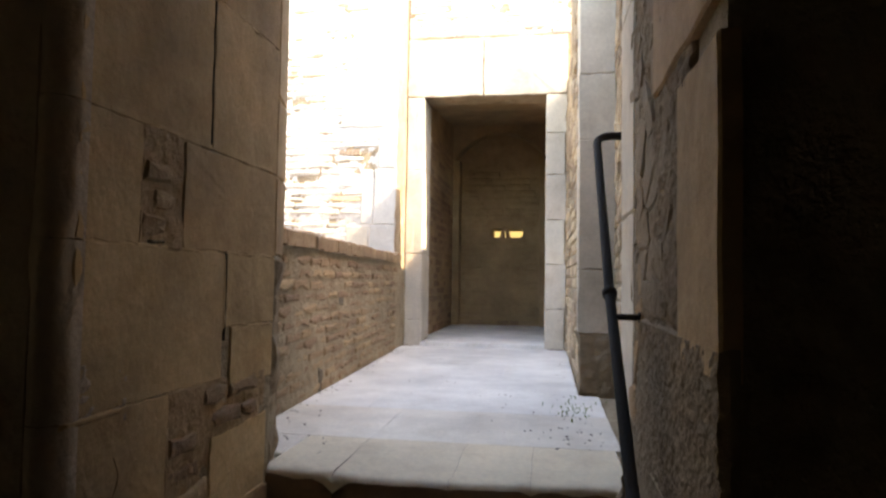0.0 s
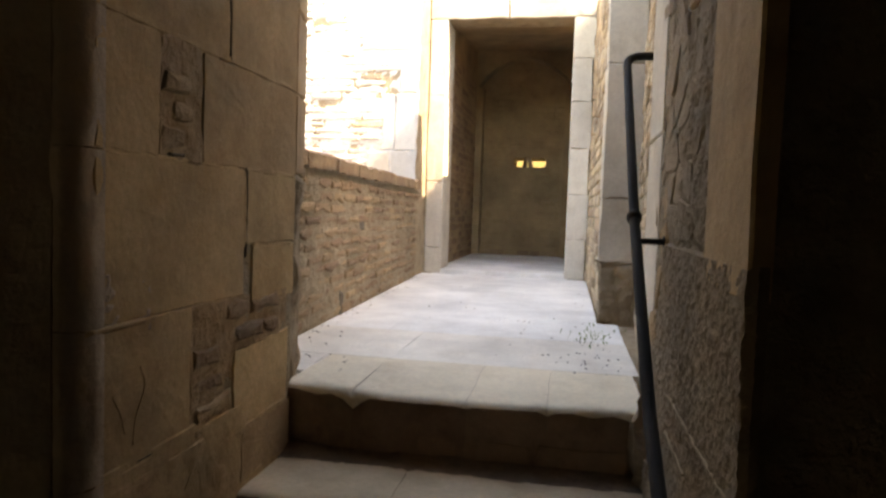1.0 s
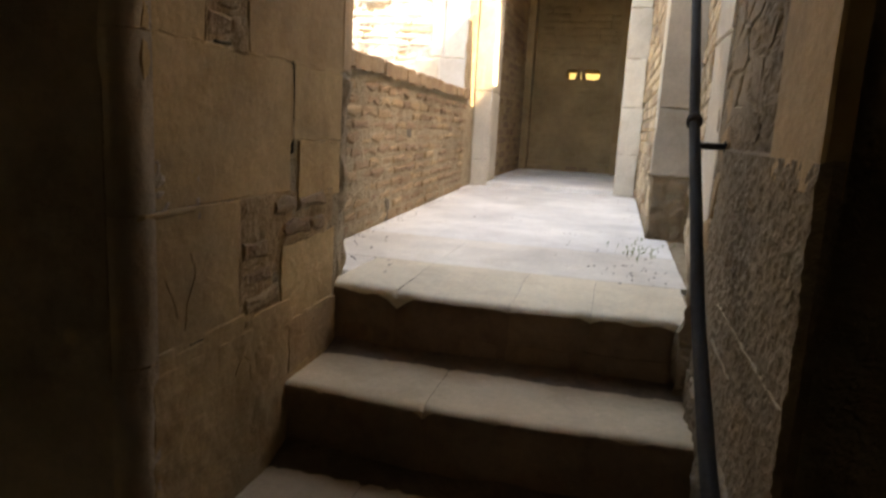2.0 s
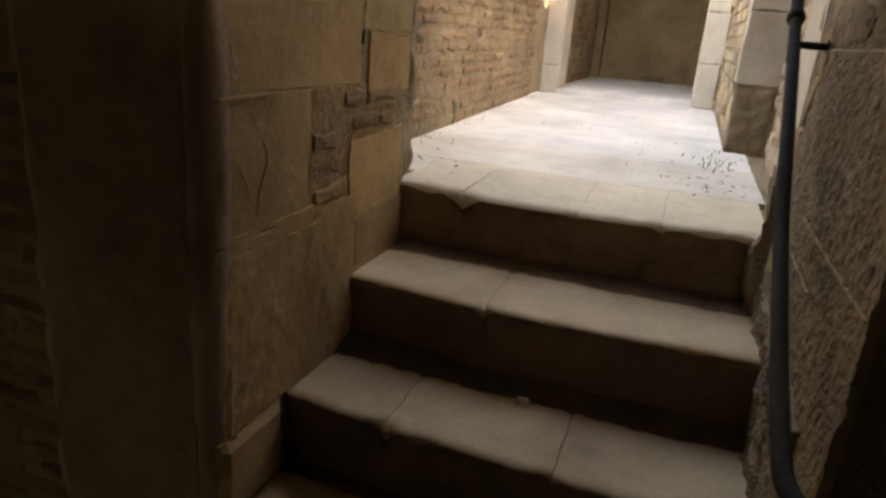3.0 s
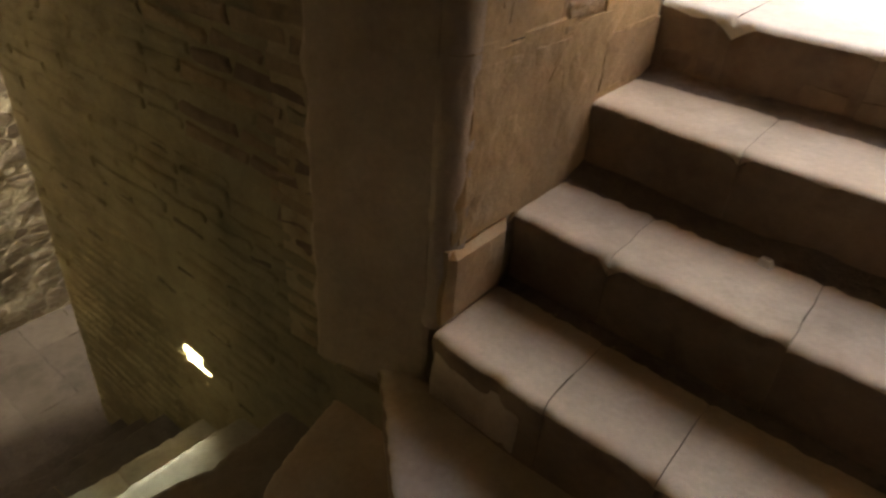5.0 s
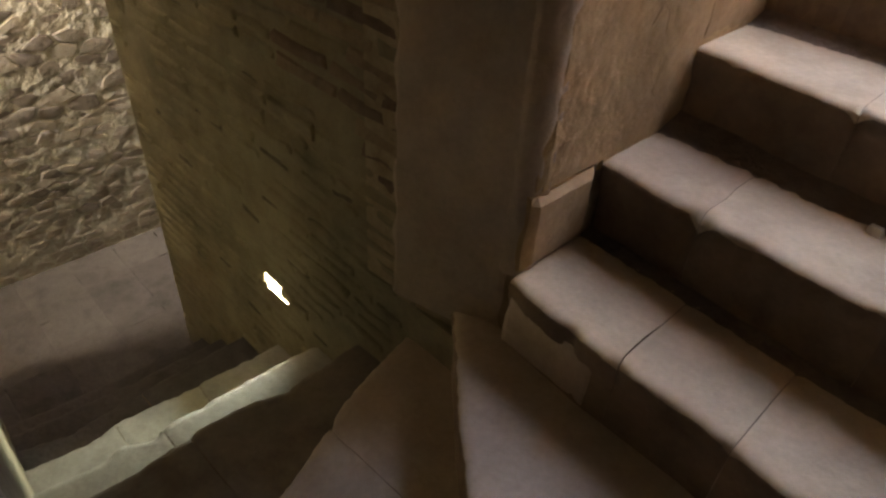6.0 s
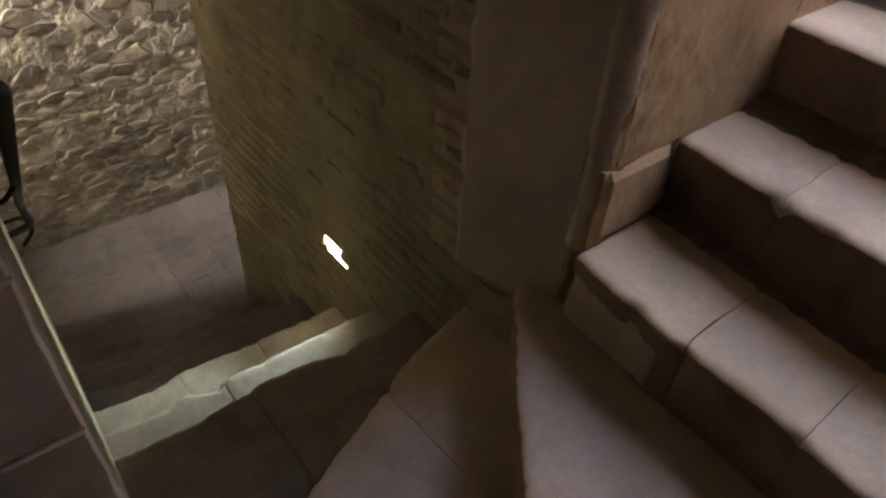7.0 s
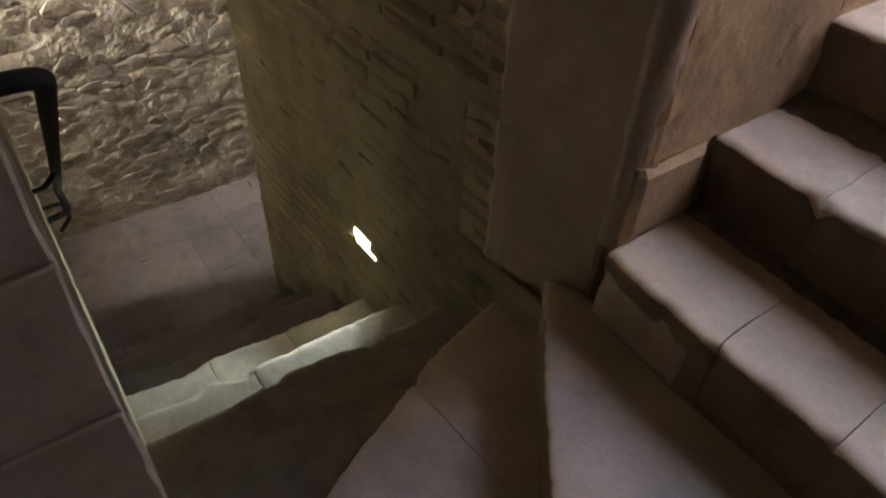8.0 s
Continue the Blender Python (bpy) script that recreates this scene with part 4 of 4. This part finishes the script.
# ---- handrails ----
def tube(points, r, sides=12, bend=0.0):
    """A round bar along points, its corners rounded by bend metres."""
    pts = [Vector(p) for p in points]
    if bend:
        soft = [pts[0]]
        for a, b, c in zip(pts, pts[1:], pts[2:]):
            p, q = b + (a - b).normalized() * min(bend, (a - b).length * 0.45), b + (c - b).normalized() * min(bend, (c - b).length * 0.45)
            soft += [p.lerp(b, t).lerp(b.lerp(q, t), t) for t in (0, 0.2, 0.4, 0.6, 0.8, 1)]
        pts = soft + [pts[-1]]
    bm = bmesh.new()
    rings, side = [], None
    for k, p in enumerate(pts):
        way = (pts[min(k + 1, len(pts) - 1)] - pts[max(k - 1, 0)]).normalized()
        side = (side - way * side.dot(way)).normalized() if side else way.orthogonal().normalized()
        up = way.cross(side)
        rings.append([bm.verts.new(p + (side * math.cos(2 * math.pi * j / sides) + up * math.sin(2 * math.pi * j / sides)) * r) for j in range(sides)])
    for ra, rb in zip(rings, rings[1:]):
        for j in range(sides):
            bm.faces.new((ra[j], ra[(j + 1) % sides], rb[(j + 1) % sides], rb[j])).smooth = True
    bm.faces.new(rings[0][::-1])
    bm.faces.new(rings[-1])
    return bm


def ball(p, r, stretch=1.0):
    bm = bmesh.new()
    bmesh.ops.create_uvsphere(bm, u_segments=14, v_segments=8, radius=r)
    for vert in bm.verts:
        vert.co = Vector(p) + Vector((vert.co.x, vert.co.y, vert.co.z * stretch))
    for f in bm.faces:
        f.smooth = True
    return bm


def disc(p, axis, r, t):
    bm = tube([Vector(p) - Vector(axis) * t / 2, Vector(p) + Vector(axis) * t / 2], r, 16)
    return bm


rail = tagged(new("handrail"), "black wrought iron handrail on the rough wall", "handrail", group="handrails")
part("bar", tube([(1.09, 0.40, 1.045), (0.962, 0.40, 1.045), (0.964, -0.09, 0.527), (0.965, -0.566, 0.163), (0.965, -0.86, 0.015), (0.965, -1.06, -0.055), (1.02, -1.12, -0.05), (1.16, -1.1, -0.03), (1.18, -0.93, -0.03)], 0.0132, bend=0.05), IRON, rail)
part("collar", ball((0.964, -0.09, 0.527), 0.020, 1.1), IRON, rail)
arm = part("bracket", tube([(0.965, -0.17, 0.47), (1.045, -0.17, 0.47)], 0.008), IRON, rail)
part("wall_plate", disc((1.030, -0.17, 0.47), (1, 0, 0), 0.014, 0.006), IRON, arm)

rail2 = tagged(new("handrail"), "black iron handrail with a hooked end on the lower wall", "handrail", group="handrails")
part("bar", tube([(-0.25, -1.90, -0.05), (-0.25, -1.818, -0.05), (-1.95, -1.815, -1.30), (-2.02, -1.80, -1.45), (-2.02, -1.90, -1.47)], 0.0145, bend=0.04), IRON, rail2)
part("bracket", tube([(-2.2, -1.90, -1.52), (-2.2, -1.815, -1.52), (-2.28, -1.80, -1.66), (-2.28, -1.86, -1.72)], 0.009, bend=0.03), IRON, rail2)
part("bracket", tube([(-1.2, -1.815, -0.752), (-1.2, -1.86, -0.80), (-1.2, -1.90, -0.80)], 0.008, bend=0.02), IRON, rail2)


for stroke in (((-0.80, 0.17), (-0.775, 0.13), (-0.765, 0.09)), ((-0.72, 0.21), (-0.70, 0.17), (-0.735, 0.11), (-0.74, 0.06)), ((-0.56, -0.10), (-0.53, -0.06), (-0.50, -0.08), (-0.495, -0.14)), ((-0.50, -0.24), (-0.47, -0.29), (-0.45, -0.28))):
    part("scratch", tube([(0.0015, y, z) for y, z in stroke], 0.0007, 6, 0.02), EARTH, pier)


# ---- openings that let daylight in ----
def glow(name, colour, strength):
    m = bpy.data.materials.new(name)
    m.use_nodes = True
    b = m.node_tree.nodes["Principled BSDF"]
    b.inputs["Base Color"].default_value = (*colour, 1)
    b.inputs["Emission Color"].default_value = (*colour, 1)
    b.inputs["Emission Strength"].default_value = strength
    return m


def sky_card(name, corners, mat, label):
    bm = bmesh.new()
    bm.faces.new([bm.verts.new(p) for p in corners])
    return tagged(part(name, bm, mat), label, "backdrop", kind="structure")


sky_card("backdrop_slit", [(-1.22, -0.78, -1.45), (-0.94, -0.78, -1.45), (-0.94, -0.78, -1.29), (-1.22, -0.78, -1.29)], glow("slit_daylight", (0.80, 0.95, 1.0), SLIT_GLOW), "bright daylight behind the slit window")
sky_card("backdrop_slot", [(-0.1, 6.88, 0.8), (0.7, 6.88, 0.8), (0.7, 6.88, 1.5), (-0.1, 6.88, 1.5)], glow("slot_daylight", (1.0, 0.86, 0.38), SLOT_GLOW), "yellow sunlit distance behind the slot window")
bm = bmesh.new()
for x0, x1, xt0, xt1 in ((0.215, 0.275, 0.245, 0.27), (0.29, 0.345, 0.28, 0.31)):
    v = [bm.verts.new(p) for p in ((x0, 6.30, 1.085), (x1, 6.30, 1.085), (x1, 6.40, 1.085), (x0, 6.40, 1.085), (xt0, 6.30, 1.22), (xt1, 6.30, 1.22), (xt1, 6.40, 1.22), (xt0, 6.40, 1.22))]
    for f in ((0, 3, 2, 1), (4, 5, 6, 7), (0, 1, 5, 4), (1, 2, 6, 5), (2, 3, 7, 6), (3, 0, 4, 7)):
        bm.faces.new([v[i] for i in f])
part("mullion", bm, BRICK, room, "dark broken stub dividing the slot window")
# rounded ends of the slot
for xc, sgn in ((SLOT[0], 1), (SLOT[1], -1)):
    for zc, zs in ((SLOT[2], 1), (SLOT[3], -1)):
        bm = bmesh.new()
        pts = [(xc - sgn * 0.002, zc - zs * 0.002)] + [(xc + sgn * 0.045 * (1 - math.sin(a)), zc + zs * 0.045 * (1 - math.cos(a))) for a in (0, 0.5, 1.0, math.pi / 2)]
        lo, hi = [bm.verts.new((x, 6.32, z)) for x, z in pts], [bm.verts.new((x, 6.5, z)) for x, z in pts]
        bm.faces.new(lo)
        bm.faces.new(hi[::-1])
        for k in range(len(pts)):
            j = (k + 1) % len(pts)
            bm.faces.new((lo[k], hi[k], hi[j], lo[j]))
        part("slot_corner", bm, ROOM, room)
# splayed sill and pointed end of the slit
rough_patch(brick_wall, "slit_edge", N_FACE, SLIT[0] - 0.05, SLIT[0] + 0.012, SLIT[2] - 0.01, SLIT[2] + 0.03, 0.012, WASH, amp=0.006, seed=61, step_size=0.01, ragged=0.012)
rough_patch(brick_wall, "slit_edge", N_FACE, SLIT[1] - 0.03, SLIT[1] + 0.05, SLIT[3] - 0.03, SLIT[3] + 0.03, 0.012, WASH, amp=0.006, seed=63, step_size=0.01, ragged=0.012)

# ---- small things ----
def clump(name, spots, size, mat, label, category, kind=""):
    """Small irregular bits lying on a surface."""
    bm = bmesh.new()
    for p in spots:
        r = size * random.uniform(0.5, 1.2)
        got = bmesh.ops.create_icosphere(bm, subdivisions=1, radius=r)["verts"]
        for vert in got:
            vert.co = Vector(p) + Vector((vert.co.x * random.uniform(0.8, 1.3), vert.co.y * random.uniform(0.8, 1.3), vert.co.z * 0.6 + r * 0.35))
    return tagged(part(name, bm, mat), label, category, kind=kind)


WEED = material("small_weed", [(0.16, 0.21, 0.07), (0.30, 0.36, 0.13), (0.22, 0.27, 0.10)], bump=0.1)
bm = bmesh.new()
for _ in range(45):
    x, y = random.gauss(0.93, 0.06), random.gauss(1.08, 0.13)
    a, r = random.uniform(0, 6.28), random.uniform(0.006, 0.018)
    tip = Vector((x + r * math.cos(a), y + r * math.sin(a), random.uniform(0.006, 0.025)))
    s = Vector((-math.sin(a), math.cos(a), 0)) * r * 0.3
    base, mid = Vector((x, y, 0.0)), Vector((x, y, 0.0)).lerp(tip, 0.55) + Vector((0, 0, 0.006))
    bm.faces.new([bm.verts.new(p) for p in (base, mid + s, tip, mid - s)])
tagged(part("weeds", bm, WEED), "tiny green weeds growing in the paving joints", "weeds", kind="stuff")
grit = [(random.uniform(0.55, 1.02), random.uniform(0.35, 1.5), 0.0) for _ in range(16)] + [(random.uniform(-0.2, 0.95), random.uniform(0.5, 3.4), 0.0) for _ in range(26)]
grit += [(edge_left(y) + abs(random.gauss(0, 0.05)), y, 0.0) for y in [random.uniform(0.2, 3.3) for _ in range(60)]] + [(random.uniform(0.72, 1.0), random.gauss(0.62, 0.16), 0.0) for _ in range(24)] + [(random.uniform(-0.2, 0.15), random.gauss(0.28, 0.08), 0.0) for _ in range(14)]
clump("grit", grit, 0.0045, RUBBLE, "dark grit and crumbs lying on the paving", "grit", "stuff")
dust = [(random.uniform(0.03, 0.98), yb - random.uniform(0.0, 0.03), z) for yb, z in ((0.0, -0.2), (-0.325, -0.4), (-0.645, -0.6)) for _ in range(28)]
clump("crumbs", dust, 0.005, MORTAR, "mortar crumbs along the backs of the steps", "crumbs", "stuff")
pale = material("pale_scrap", [(0.70, 0.64, 0.54), (0.80, 0.74, 0.64), (0.75, 0.69, 0.58)], bump=0.3)
bm = bmesh.new()
top, low = [], []
for k in range(7):
    a, r = 6.283 * k / 7, random.uniform(0.012, 0.02)
    low.append(bm.verts.new((0.525 + r * 1.3 * math.cos(a), -0.42 + r * math.sin(a), -0.405)))
    top.append(bm.verts.new((0.525 + r * math.cos(a), -0.42 + r * 0.7 * math.sin(a), -0.39 + random.uniform(0, 0.008))))
bm.faces.new(low[::-1])
bm.faces.new(top)
for k in range(7):
    bm.faces.new((low[k], low[(k + 1) % 7], top[(k + 1) % 7], top[k]))
tagged(part("stone_chip", bm, pale), "pale stone chip lying on a step", "stone")
